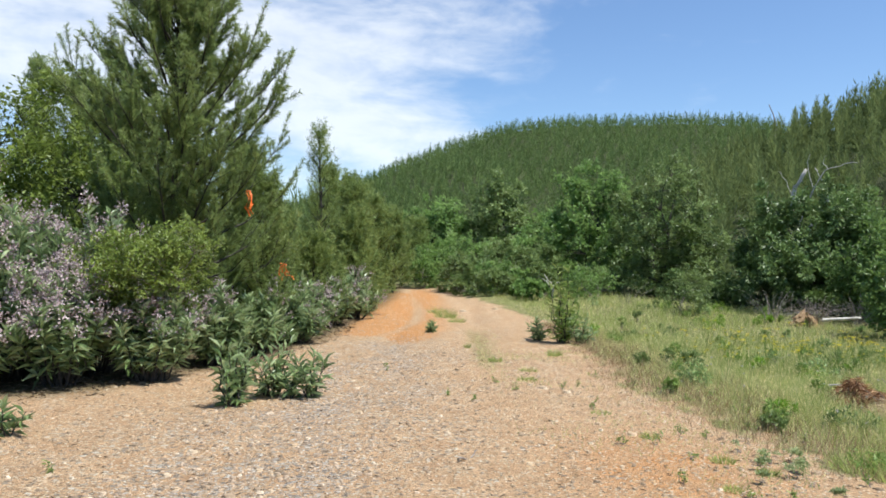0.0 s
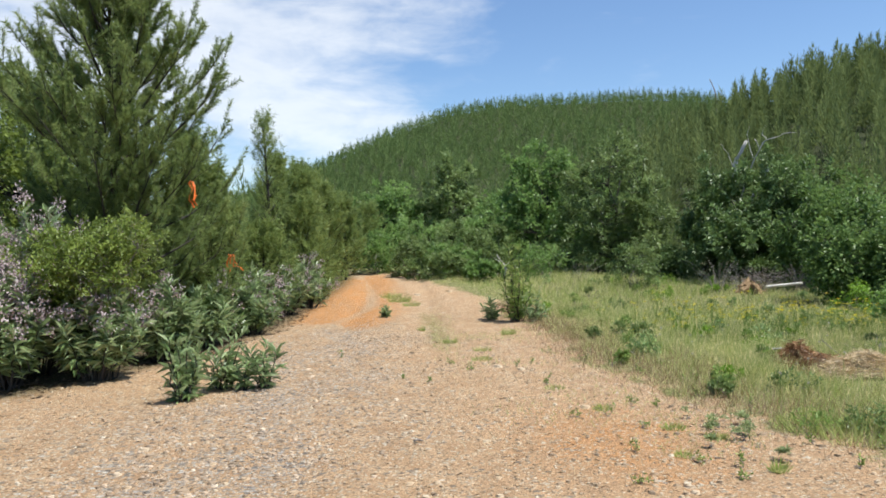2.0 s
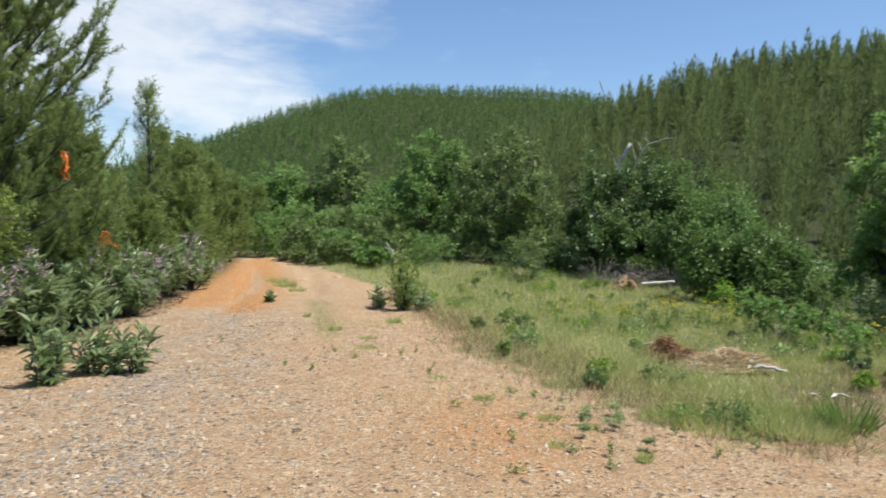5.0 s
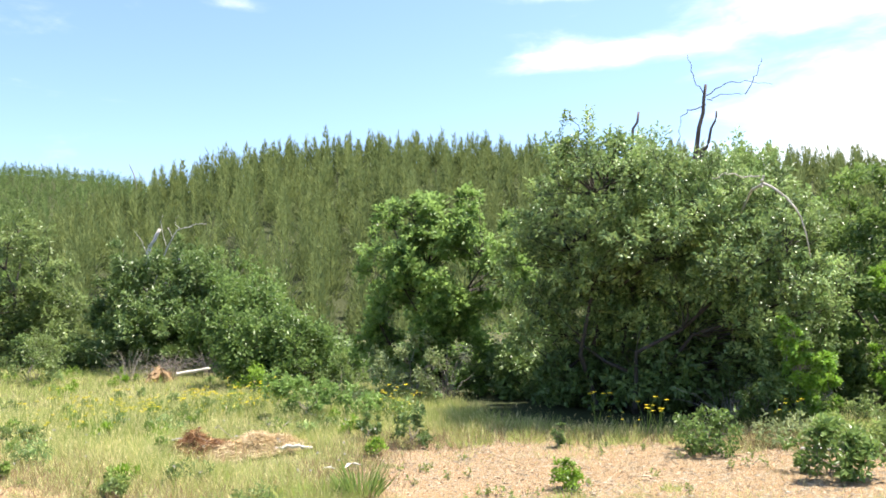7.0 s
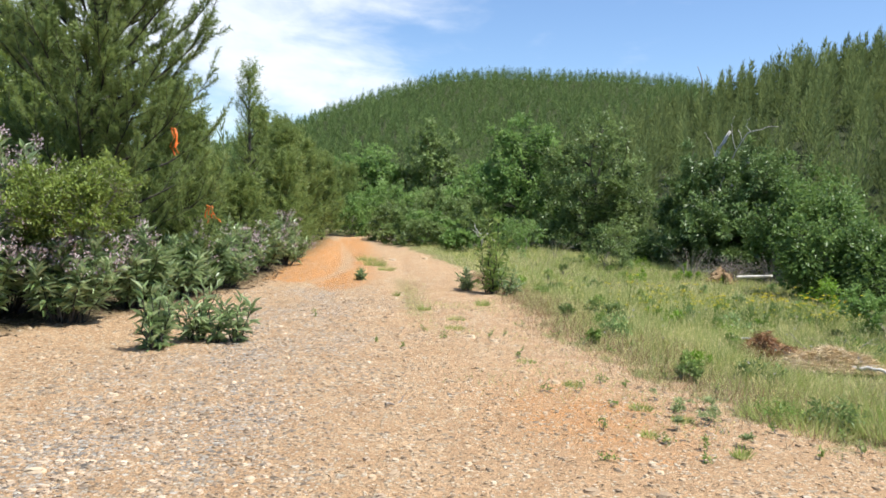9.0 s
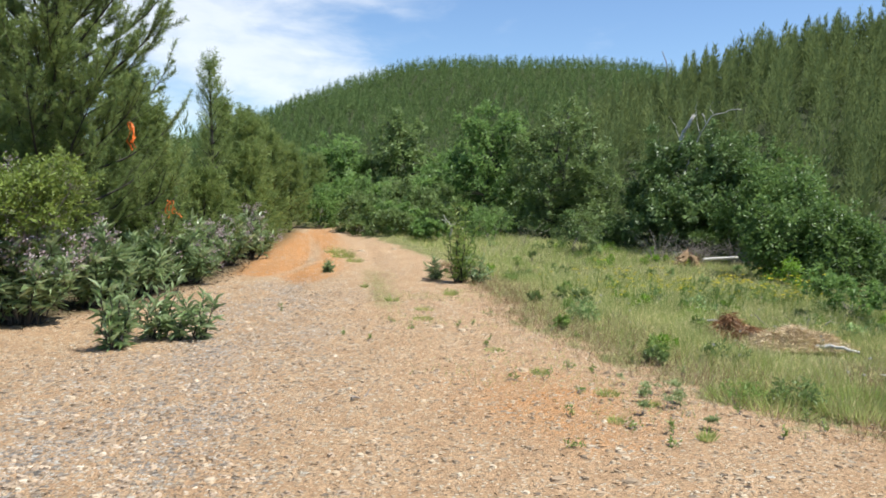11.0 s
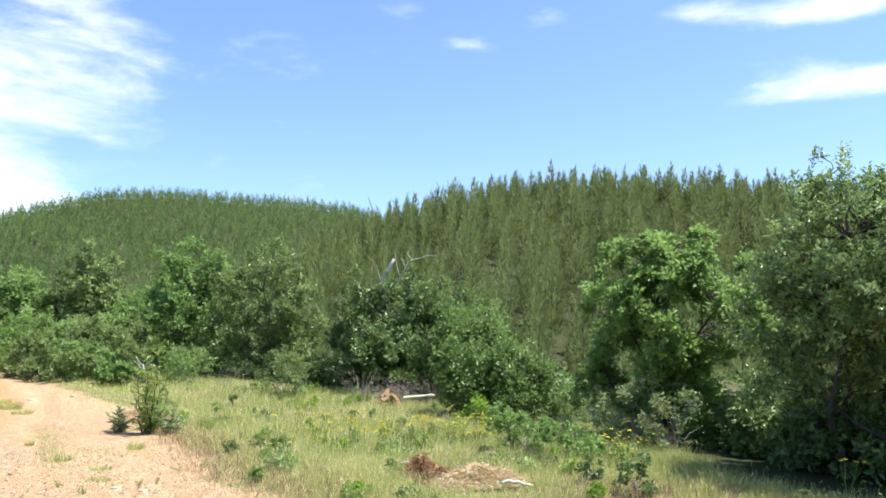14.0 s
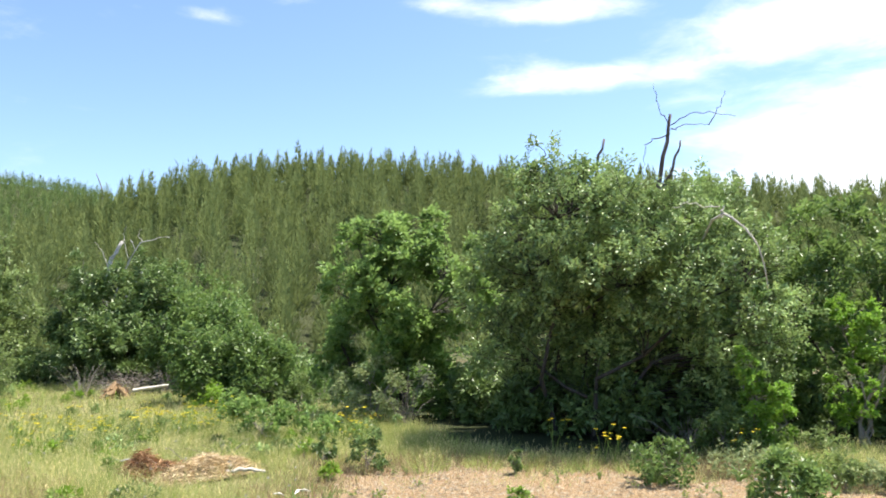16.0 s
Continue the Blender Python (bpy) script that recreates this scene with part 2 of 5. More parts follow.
M_BARK = bark_material("grey_brown_bark", (0.019, 0.017, 0.015), (0.091, 0.081, 0.069))
M_TWIG = bark_material("grey_twigs", (0.136, 0.115, 0.098), (0.357, 0.315, 0.272), 30.0)
M_DEAD = bark_material("weathered_white_wood", (0.281, 0.256, 0.229), (0.702, 0.662, 0.599), 24.0)
M_CHAR = bark_material("blackened_dead_wood", (0.038, 0.03, 0.029), (0.186, 0.152, 0.143), 20.0)
M_TORN = bark_material("torn_reddish_wood", (0.136, 0.074, 0.04), (0.468, 0.322, 0.176), 22.0)
M_LILAC = tinted_material("pale_lilac_blossom", [(0.0, (0.297, 0.215, 0.219)), (0.5, (0.444, 0.352, 0.353)), (1.0, (0.591, 0.505, 0.488))], 0.85, dirt=0.2)
M_YELLOW = tinted_material("yellow_petals", [(0.0, (0.72, 0.544, 0.016)), (1.0, (0.76, 0.68, 0.064))], 0.7, dirt=0.05)
M_PEBBLE = tinted_material("mixed_pebbles", [(0.0, (0.261, 0.197, 0.134)), (0.3, (0.376, 0.279, 0.183)), (0.6, (0.507, 0.379, 0.243)), (1.0, (0.645, 0.558, 0.422))], 0.95, 0.04)
M_PEBBLE_GREY = tinted_material("grey_pebbles", [(0.0, (0.236, 0.176, 0.122)), (0.35, (0.406, 0.309, 0.217)), (0.7, (0.567, 0.437, 0.311)), (1.0, (0.771, 0.627, 0.458))], 0.9, 0.08)
M_STRAW = tinted_material("bleached_straw", [(0.0, (0.541, 0.382, 0.201)), (0.5, (0.772, 0.602, 0.361)), (1.0, (0.903, 0.782, 0.551))])
M_RUSTY = tinted_material("rust_brown_litter", [(0.0, (0.208, 0.096, 0.04)), (0.5, (0.4, 0.208, 0.1)), (1.0, (0.544, 0.352, 0.192))])
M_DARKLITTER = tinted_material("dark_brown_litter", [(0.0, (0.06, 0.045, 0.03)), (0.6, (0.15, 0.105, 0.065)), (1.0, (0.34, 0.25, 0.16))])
M_REDGRASS = tinted_material("reddish_dry_grass", [(0.0, (0.24, 0.136, 0.072)), (0.5, (0.4, 0.264, 0.152)), (1.0, (0.544, 0.424, 0.264))])
M_TAPE = tinted_material("orange_flagging", [(0.0, (0.85, 0.14, 0.01)), (1.0, (0.95, 0.22, 0.02))], 0.4, 0.4)
M_DRYLEAF = tinted_material("bleached_dry_leaf", [(0.0, (0.44, 0.4, 0.336)), (1.0, (0.68, 0.656, 0.592))])


# ---- mesh tools ----
RNG = np.random.default_rng(7)


def unit(v):
    return v / np.maximum(np.linalg.norm(v, axis=-1, keepdims=True), 1e-9)


def rand_dirs(rng, n):
    return unit(rng.normal(size=(n, 3)))


class Soup:
    """Gathers vertices, faces and tints of one mesh."""

    def __init__(self):
        self.v, self.t, self.f3, self.f4, self.n = [], [], [], [], 0

    def put(self, verts, tint, tris=None, quads=None):
        verts = np.asarray(verts, float).reshape(-1, 3)
        if tris is not None:
            self.f3.append(np.asarray(tris).reshape(-1, 3) + self.n)
        if quads is not None:
            self.f4.append(np.asarray(quads).reshape(-1, 4) + self.n)
        self.v.append(verts)
        self.t.append(np.broadcast_to(np.asarray(tint, float), (len(verts),)))
        self.n += len(verts)

    def blades(self, base, way, length, width, side, tint):
        """One slim triangle each: needles, grass."""
        n = len(base)
        across = unit(np.cross(way, side)) * (np.asarray(width) / 2).reshape(-1, 1)
        tip = base + way * np.asarray(length).reshape(-1, 1)
        self.put(np.stack([base - across, base + across, tip], 1), np.repeat(tint, 3), tris=np.arange(3 * n).reshape(n, 3))

    def leaves(self, base, way, face, length, width, tint, fold=0.25, wide_at=0.45):
        """One folded diamond each, two triangles along the midrib."""
        n = len(base)
        L, W = np.asarray(length).reshape(-1, 1), np.asarray(width).reshape(-1, 1)
        across = unit(np.cross(way, face))
        up = unit(np.cross(across, way))
        mid = base + way * L * wide_at + up * W * fold
        tip = base + way * L - up * L * 0.12
        q = np.stack([base, mid + across * W / 2, tip, mid - across * W / 2], 1)
        k = np.arange(0, 4 * n, 4)[:, None]
        self.put(q, np.repeat(tint, 4), tris=np.concatenate([k + [0, 1, 2], k + [0, 2, 3]]))

    def sticks(self, base, tip, radius, tint=0.4):
        """One slim three-sided spike each: twigs."""
        n = len(base)
        way = unit(tip - base)
        a = unit(np.cross(way, [0.31, 0.22, 0.92]))
        b = np.cross(way, a)
        ang = np.array([0.0, 2.094, 4.189])
        R = np.broadcast_to(np.asarray(radius, float), (n,))[:, None, None]
        ring = base[:, None] + R * (np.cos(ang)[None, :, None] * a[:, None] + np.sin(ang)[None, :, None] * b[:, None])
        k = np.arange(0, 4 * n, 4)[:, None]
        self.put(np.concatenate([ring, tip[:, None]], 1), tint, tris=np.concatenate([k + [0, 1, 3], k + [1, 2, 3], k + [2, 0, 3]]))

    def tube(self, pts, radii, sides=6, tint=0.5):
        pts, radii = np.asarray(pts, float), np.asarray(radii, float)
        m = len(pts)
        tang = unit(np.gradient(pts, axis=0))
        ref = np.where(np.abs(tang[:, 2:3]) > 0.9, [[1.0, 0, 0]], [[0, 0, 1.0]])
        a = unit(np.cross(tang, ref))
        b = np.cross(tang, a)
        ang = np.linspace(0, 2 * np.pi, sides, endpoint=False)
        ring = pts[:, None] + radii[:, None, None] * (np.cos(ang)[None, :, None] * a[:, None] + np.sin(ang)[None, :, None] * b[:, None])
        i, j = np.meshgrid(np.arange(m - 1), np.arange(sides), indexing="ij")
        k, k2 = i * sides + j, i * sides + (j + 1) % sides
        quads = np.stack([k, k2, k2 + sides, k + sides], -1).reshape(-1, 4)
        end = (m - 1) * sides
        caps = [[end, end + s, end + s + 1] for s in range(1, sides - 1)]
        self.put(ring, tint, tris=caps, quads=quads)

    def mesh(self, name, smooth=False):
        me = bpy.data.meshes.new(name)
        v = np.concatenate(self.v)
        f3 = np.concatenate(self.f3) if self.f3 else np.zeros((0, 3), int)
        f4 = np.concatenate(self.f4) if self.f4 else np.zeros((0, 4), int)
        me.vertices.add(len(v))
        me.vertices.foreach_set("co", v.astype(np.float32).ravel())
        me.loops.add(f3.size + f4.size)
        me.loops.foreach_set("vertex_index", np.concatenate([f3.ravel(), f4.ravel()]).astype(np.int32))
        me.polygons.add(len(f3) + len(f4))
        me.polygons.foreach_set("loop_start", np.concatenate([np.arange(len(f3)) * 3, f3.size + np.arange(len(f4)) * 4]).astype(np.int32))
        me.polygons.foreach_set("use_smooth", np.full(len(f3) + len(f4), smooth))
        me.attributes.new("tint", "FLOAT", "POINT").data.foreach_set("value", np.concatenate(self.t).astype(np.float32))
        me.update(calc_edges=True)
        return me


def part(name, soup, mat, parent, label="", smooth=False):
    ob = new(name, soup.mesh(name, smooth))
    ob.data.materials.append(mat)
    if parent is not None:
        ob.parent = parent
    return tagged(ob, label)


def thing(name, x, y, label, category, group="", z=None):
    e = new(name)
    e.empty_display_size = 0.1
    e.location = (x, y, float(ground_z(x, y)) if z is None else z)
    return tagged(e, label, category, group)


# ---- ground ----
RIDGE_FAR = ((-180, -60, -30, -14, -8, -4, 0.5, 4.6, 9, 17, 21.6, 27, 35, 60, 120, 180), (4, 4, 3, 3.0, 4.7, 6.65, 8.5, 9.8, 10.25, 10.25, 9.95, 8.8, 7, 5, 4, 4))
RIDGE_NEAR = ((-180, -40, 2, 8, 13, 18, 24, 29, 33, 38, 44, 50, 60, 67, 75, 90, 120, 180), (0, 0, 0.5, 2.6, 4.6, 7.0, 9.6, 11.5, 12.4, 12.7, 12.7, 12.2, 11.2, 10.3, 9.1, 8, 4, 0))


def smooth(a, b, v):
    s = np.clip((v - a) / (b - a), 0, 1)
    return s * s * (3 - 2 * s)


def ripple(x, y):
    """Low uneven relief made of a few crossing waves."""
    return 0.5 * (np.sin(0.9 * x + 1.3 * y) * np.sin(1.7 * x - 0.6 * y + 1.0) + 0.6 * np.sin(2.9 * x + 2.2 * y + 2.0) * np.sin(3.7 * y - 1.9 * x))


def slopes(d, az):
    """Heights of the near and far hill at a distance and heading."""
    out = []
    for ridge, start, crest, low, crown in ((RIDGE_NEAR, 46.0, 165.0, -5.0, 2.35), (RIDGE_FAR, 105.0, 330.0, -7.0, 0.95)):
        el = np.interp(az, *ridge) - crown
        top = 1.6 + crest * np.tan(np.radians(el))
        s = np.clip((d - start) / (crest - start), 0, 1)
        bulge = 1.2 * np.sin(az * 0.55 + d * 0.03) * np.sin(s * np.pi)
        z = low + (top - low) * (0.85 * s + 0.15 * s * s) + bulge
        z = np.where(d > crest, top - 0.1 * (d - crest), z)
        out.append(np.where(d < start, -50.0, np.maximum(z, -12.0)))
    return out


def ground_z(x, y):
    x, y = np.asarray(x, float), np.asarray(y, float)
    d, az = np.hypot(x, y), np.degrees(np.arctan2(x, y))
    flat = 0.03 * ripple(x, y) * smooth(2, 6, d) + 0.12 * ripple(x * 0.3, y * 0.3) * smooth(12, 26, d)
    flat = flat - 0.3 * smooth(12.0, 18.5, d) * smooth(1.5, 4.5, x)
    valley = flat - 6.5 * smooth(35, 75, d)
    a, b = slopes(d, az)
    # the track's wheel ruts
    mid = np.interp(y, (5, 10, 15, 20, 30), (-0.3, -0.2, -0.2, -0.1, -0.4))
    rut = np.exp(-(((np.abs(x - mid) - 0.75) / 0.22) ** 2)) * smooth(9, 13, y) * (1 - smooth(28, 34, y))
    bank = 0.3 * smooth(0.9, 2.8, np.abs(x + 0.3) - 1.6) * smooth(14, 22, y) * (1 - smooth(32, 45, y))
    return np.maximum(np.maximum(valley - 0.05 * rut + bank, a), b)


MEADOW = ((0.4, 31.0), (0.6, 25.0), (1.5, 20.5), (2.1, 17.5), (1.85, 14.0), (2.05, 12.5), (2.0, 9.0), (2.35, 7.0), (2.75, 5.5), (3.1, 4.75), (3.9, 4.6), (4.5, 5.2), (5.15, 5.85), (5.85, 6.25), (6.25, 5.95), (6.65, 5.6), (7.0, 5.25), (7.3, 4.7), (7.6, 4.1), (7.9, 2.8), (9.0, -2.0), (16.0, -4.0), (26.0, 10.0), (20.0, 30.0), (10.0, 40.0))
THICKET = ((-8.0, 6.6), (-5.4, 7.05), (-3.75, 8.05), (-2.75, 10.2), (-2.1, 12.8), (-1.9, 17.0), (-1.6, 23.0), (-1.7, 31.0), (-4.0, 42.0), (-30.0, 42.0), (-30.0, 4.0), (-8.0, 5.5))


VERGE = ((4.7, 3.7), (5.6, 3.5), (6.2, 2.75), (6.6, 2.1), (7.4, 1.2), (7.0, 0.0), (4.6, 0.0), (4.4, 2.6))
SHADED_WOODFLOOR = ((9.3, 9.2), (8.0, 6.9), (8.25, 5.5), (8.6, 4.7), (9.6, 3.9), (11.4, 2.6), (14.0, -3.0), (40.0, -6.0), (40.0, 60.0), (3.0, 60.0), (3.2, 30.0), (5.2, 26.2), (7.6, 24.2), (9.8, 21.0), (12.6, 16.5), (10.9, 11.0))


def inside(poly, x, y):
    """Signed distance to a polygon's edge, positive within."""
    x, y = np.asarray(x, float), np.asarray(y, float)
    near, odd = np.full(x.shape, 1e9), np.zeros(x.shape, bool)
    for (ax, ay), (bx, by) in zip(poly, poly[1:] + poly[:1]):
        dx, dy = bx - ax, by - ay
        s = np.clip(((x - ax) * dx + (y - ay) * dy) / (dx * dx + dy * dy), 0, 1)
        near = np.minimum(near, np.hypot(x - ax - s * dx, y - ay - s * dy))
        cross = (ay > y) != (by > y)
        odd ^= cross & (x < ax + (y - ay) * dx / np.where(dy == 0, 1e-9, dy))
    return np.where(odd, near, -near)


def meadow_share(x, y):
    d = np.hypot(x, y)
    strip = np.exp(-(((x - 0.5) / 0.35) ** 2)) * smooth(8, 11, y) * (1 - smooth(14, 18, y)) * 0.5
    edge = inside(MEADOW, x, y) + 0.3 * ripple(x * 2.3, y * 2.3) + 0.4 * ripple(x * 5.1 + 2, y * 4.3) + 0.25 * ripple(x * 11.0, y * 9.0 + 1)
    back = smooth(29, 34, d)
    verge = 0.55 * smooth(-0.4, 0.5, inside(VERGE, x, y) + 0.3 * ripple(x * 3.1, y * 3.3))
    return np.maximum(np.maximum(smooth(-0.4, 0.75, edge), strip), np.maximum(back, verge))


def ground():
    rings = np.concatenate([[0.0], np.geomspace(0.6, 3.0, 14)[:-1], np.geomspace(3.0, 40.0, 110)[:-1], np.geomspace(40.0, 420.0, 56)[:-1], np.geomspace(420.0, 4000.0, 14)])
    az = np.concatenate([np.linspace(-40, 85, 270, endpoint=False), np.linspace(85, 320, 90, endpoint=False)])
    d, a = np.meshgrid(rings, np.radians(az), indexing="ij")
    x, y = d * np.sin(a), d * np.cos(a)
    z = ground_z(x, y)
    s = Soup()
    n, m = d.shape
    i, j = np.meshgrid(np.arange(n - 1), np.arange(m), indexing="ij")
    k, k2 = i * m + j, i * m + (j + 1) % m
    s.put(np.stack([x, y, z], -1), 0.5, quads=np.stack([k, k + m, k2 + m, k2], -1))
    ob = part("ground", s, M_GROUND, None, smooth=True)
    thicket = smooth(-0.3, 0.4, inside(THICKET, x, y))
    shaded_floor = smooth(-0.5, 0.5, inside(SHADED_WOODFLOOR, x, y))
    rust = (1.2 * np.exp(-(((x + 1.2) / 0.95) ** 2)) + 0.3 * np.exp(-(((x - 0.8) / 1.4) ** 2))) * smooth(12.3, 14.2, y + 1.6 * ripple(x * 1.6, y * 0.5)) * (1 - smooth(26, 34, y)) + 0.58 * np.exp(-(((x - 1.5) / 1.4) ** 2 + ((y - 5.5) / 2.0) ** 2)) + 0.1 * smooth(3.5, 5, x)
    track = np.interp(y, (12, 14, 16, 19, 24, 30), (-1.45, -1.15, -0.75, -0.75, -1.0, -1.6))
    rust = rust - (0.75 * np.exp(-(((x - track) / 0.2) ** 2)) + 0.7 * np.exp(-(((x - track - 1.5) / 0.26) ** 2))) * smooth(12, 14, y) * (1 - smooth(28, 33, y))
    stony = 0.55 * (0.75 + 0.5 * ripple(x * 2.1 + 1, y * 1.3)) * np.exp(-(((x - np.interp(y, (5, 6.5, 8, 11), (-1.45, -1.3, -1.2, -0.9))) / 1.25) ** 2)) * (1 - smooth(12, 14, y)) + 0.12 + 0.25 * smooth(3.5, 5.0, x)
    # wood: litter floor plus painted shade under thicket and oaks; litter, far undergrowth elsewhere
    for name, v in (("grass", meadow_share(x, y) * (1 - thicket)), ("rust", rust), ("stony", stony), ("wood", np.maximum(np.maximum(thicket * 1.15, shaded_floor) * 0.75, smooth(34, 44, d)) + 0.27 * smooth(3.6, 5.0, x) * (d < 30))):
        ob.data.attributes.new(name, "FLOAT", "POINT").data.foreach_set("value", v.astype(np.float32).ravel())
    tagged(ob, "stony orange-tan dirt track through a grassy clearing", "ground", kind="structure")


ground()


# ---- far forest ----
def forest(name, label, spacing, near, far, az_lo, az_hi, tall, keep, seed, count, mat):
    """Hillside of young pines, too many to count: one mesh."""
    rng = np.random.default_rng(seed)
    g = np.arange(-far, far, spacing)
    x, y = np.meshgrid(g, g)
    x, y = x.ravel() + rng.uniform(-0.45, 0.45, x.size) * spacing, y.ravel() + rng.uniform(-0.45, 0.45, y.size) * spacing
    d, az = np.hypot(x, y), np.degrees(np.arctan2(x, y))
    ok = (d > near) & (d < far) & (az > az_lo) & (az < az_hi) & keep(d, az) & (rng.random(x.size) < 0.94)
    x, y, d = x[ok], y[ok], d[ok]
    z, n = ground_z(x, y) - 0.2, len(x)
    h = tall * np.clip(rng.normal(1.0, 0.1, n), 0.6, 1.25)
    r = h * rng.uniform(0.19, 0.27, n) * np.clip(0.75 + d / 500, 1.0, 1.4)
    own = rng.normal(0.0, 0.13, n)
    s = Soup()
    foot = np.stack([x, y, z], -1)
    # trunks: three-sided spikes
    ang = np.array([0, 2.1, 4.2])
    ring = foot[:, None] + 0.012 * h[:, None, None] * np.stack([np.cos(ang), np.sin(ang), 0 * ang], -1)
    top = foot + np.stack([0 * h, 0 * h, h * 0.93], -1)
    k = np.arange(0, 4 * n, 4)[:, None]
    s.put(np.concatenate([ring, top[:, None]], 1), 0.1, tris=np.concatenate([k + [0, 1, 3], k + [1, 2, 3], k + [2, 0, 3]]))
    # sprays of needles: short, upswept, one slim triangle each, thickest where the crown meets the light
    who = np.repeat(np.arange(n), np.maximum(30, (count * np.clip(80.0 / d, 0.3, 1.2)).astype(int)))
    m = len(who)
    u = 0.1 + 0.9 * (1 - (1 - rng.random(m)) ** 0.56)
    a = rng.uniform(0, 2 * np.pi, m)
    # boughs stand in whorls, with notches between them
    lump = 1 + 0.26 * np.sin(3 * a + own[who] * 40) * np.sin(11 * u + own[who] * 90) + 0.16 * np.sin(5 * a + 19 * u + own[who] * 70)
    rad = r[who] * np.clip(1.0 - u, 0.0, 1) ** 0.9 * lump
    out = np.stack([np.cos(a), np.sin(a), 0 * a], -1)
    deep = rng.random(m) ** 0.5
    start = foot[who] + out * (rad * (0.3 + 0.6 * deep))[:, None] + np.stack([0 * u, 0 * u, u * h[who] * 0.95], -1)
    way = unit(out * (0.75 - 0.6 * u)[:, None] + np.array([0, 0, 0.8]) + 0.3 * rand_dirs(rng, m))
    size = np.clip(d[who] / 110.0, 0.75, 2.1)
    length = h[who] * rng.uniform(0.06, 0.11, m) * (1.1 - 0.3 * u) * size
    # tint paints crown shade into the colour: darker low down and near the trunk
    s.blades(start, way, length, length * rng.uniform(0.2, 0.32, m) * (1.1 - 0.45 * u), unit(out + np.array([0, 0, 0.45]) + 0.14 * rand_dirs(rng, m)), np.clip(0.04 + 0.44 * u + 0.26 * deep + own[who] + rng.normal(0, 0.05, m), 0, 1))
    return tagged(part(name, s, mat, None), label, "forest", kind="stuff")


def on_near_hill(d, az):
    a, b = slopes(d, az)
    return (a > b) & (a > -6.0)


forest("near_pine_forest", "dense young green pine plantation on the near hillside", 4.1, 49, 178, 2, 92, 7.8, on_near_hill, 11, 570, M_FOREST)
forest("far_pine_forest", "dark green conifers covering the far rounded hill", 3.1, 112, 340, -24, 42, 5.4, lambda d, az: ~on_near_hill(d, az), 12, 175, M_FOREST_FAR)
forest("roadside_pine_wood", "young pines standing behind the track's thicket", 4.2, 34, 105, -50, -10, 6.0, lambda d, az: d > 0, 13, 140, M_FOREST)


# ---- plant builders ----
def spline(p, rng=None, wob=0.0, n=7):
    """A smooth line through a few points, with a little wobble."""
    p = np.asarray(p, float)
    t = np.linspace(0, len(p) - 1, n)
    q = np.stack([np.interp(t, np.arange(len(p)), p[:, c]) for c in range(3)], -1)
    q[1:-1] = 0.25 * q[:-2] + 0.5 * q[1:-1] + 0.25 * q[2:]
    if rng is not None and wob:
        q[1:-1] += rng.normal(0, wob, (n - 2, 3))
    return q


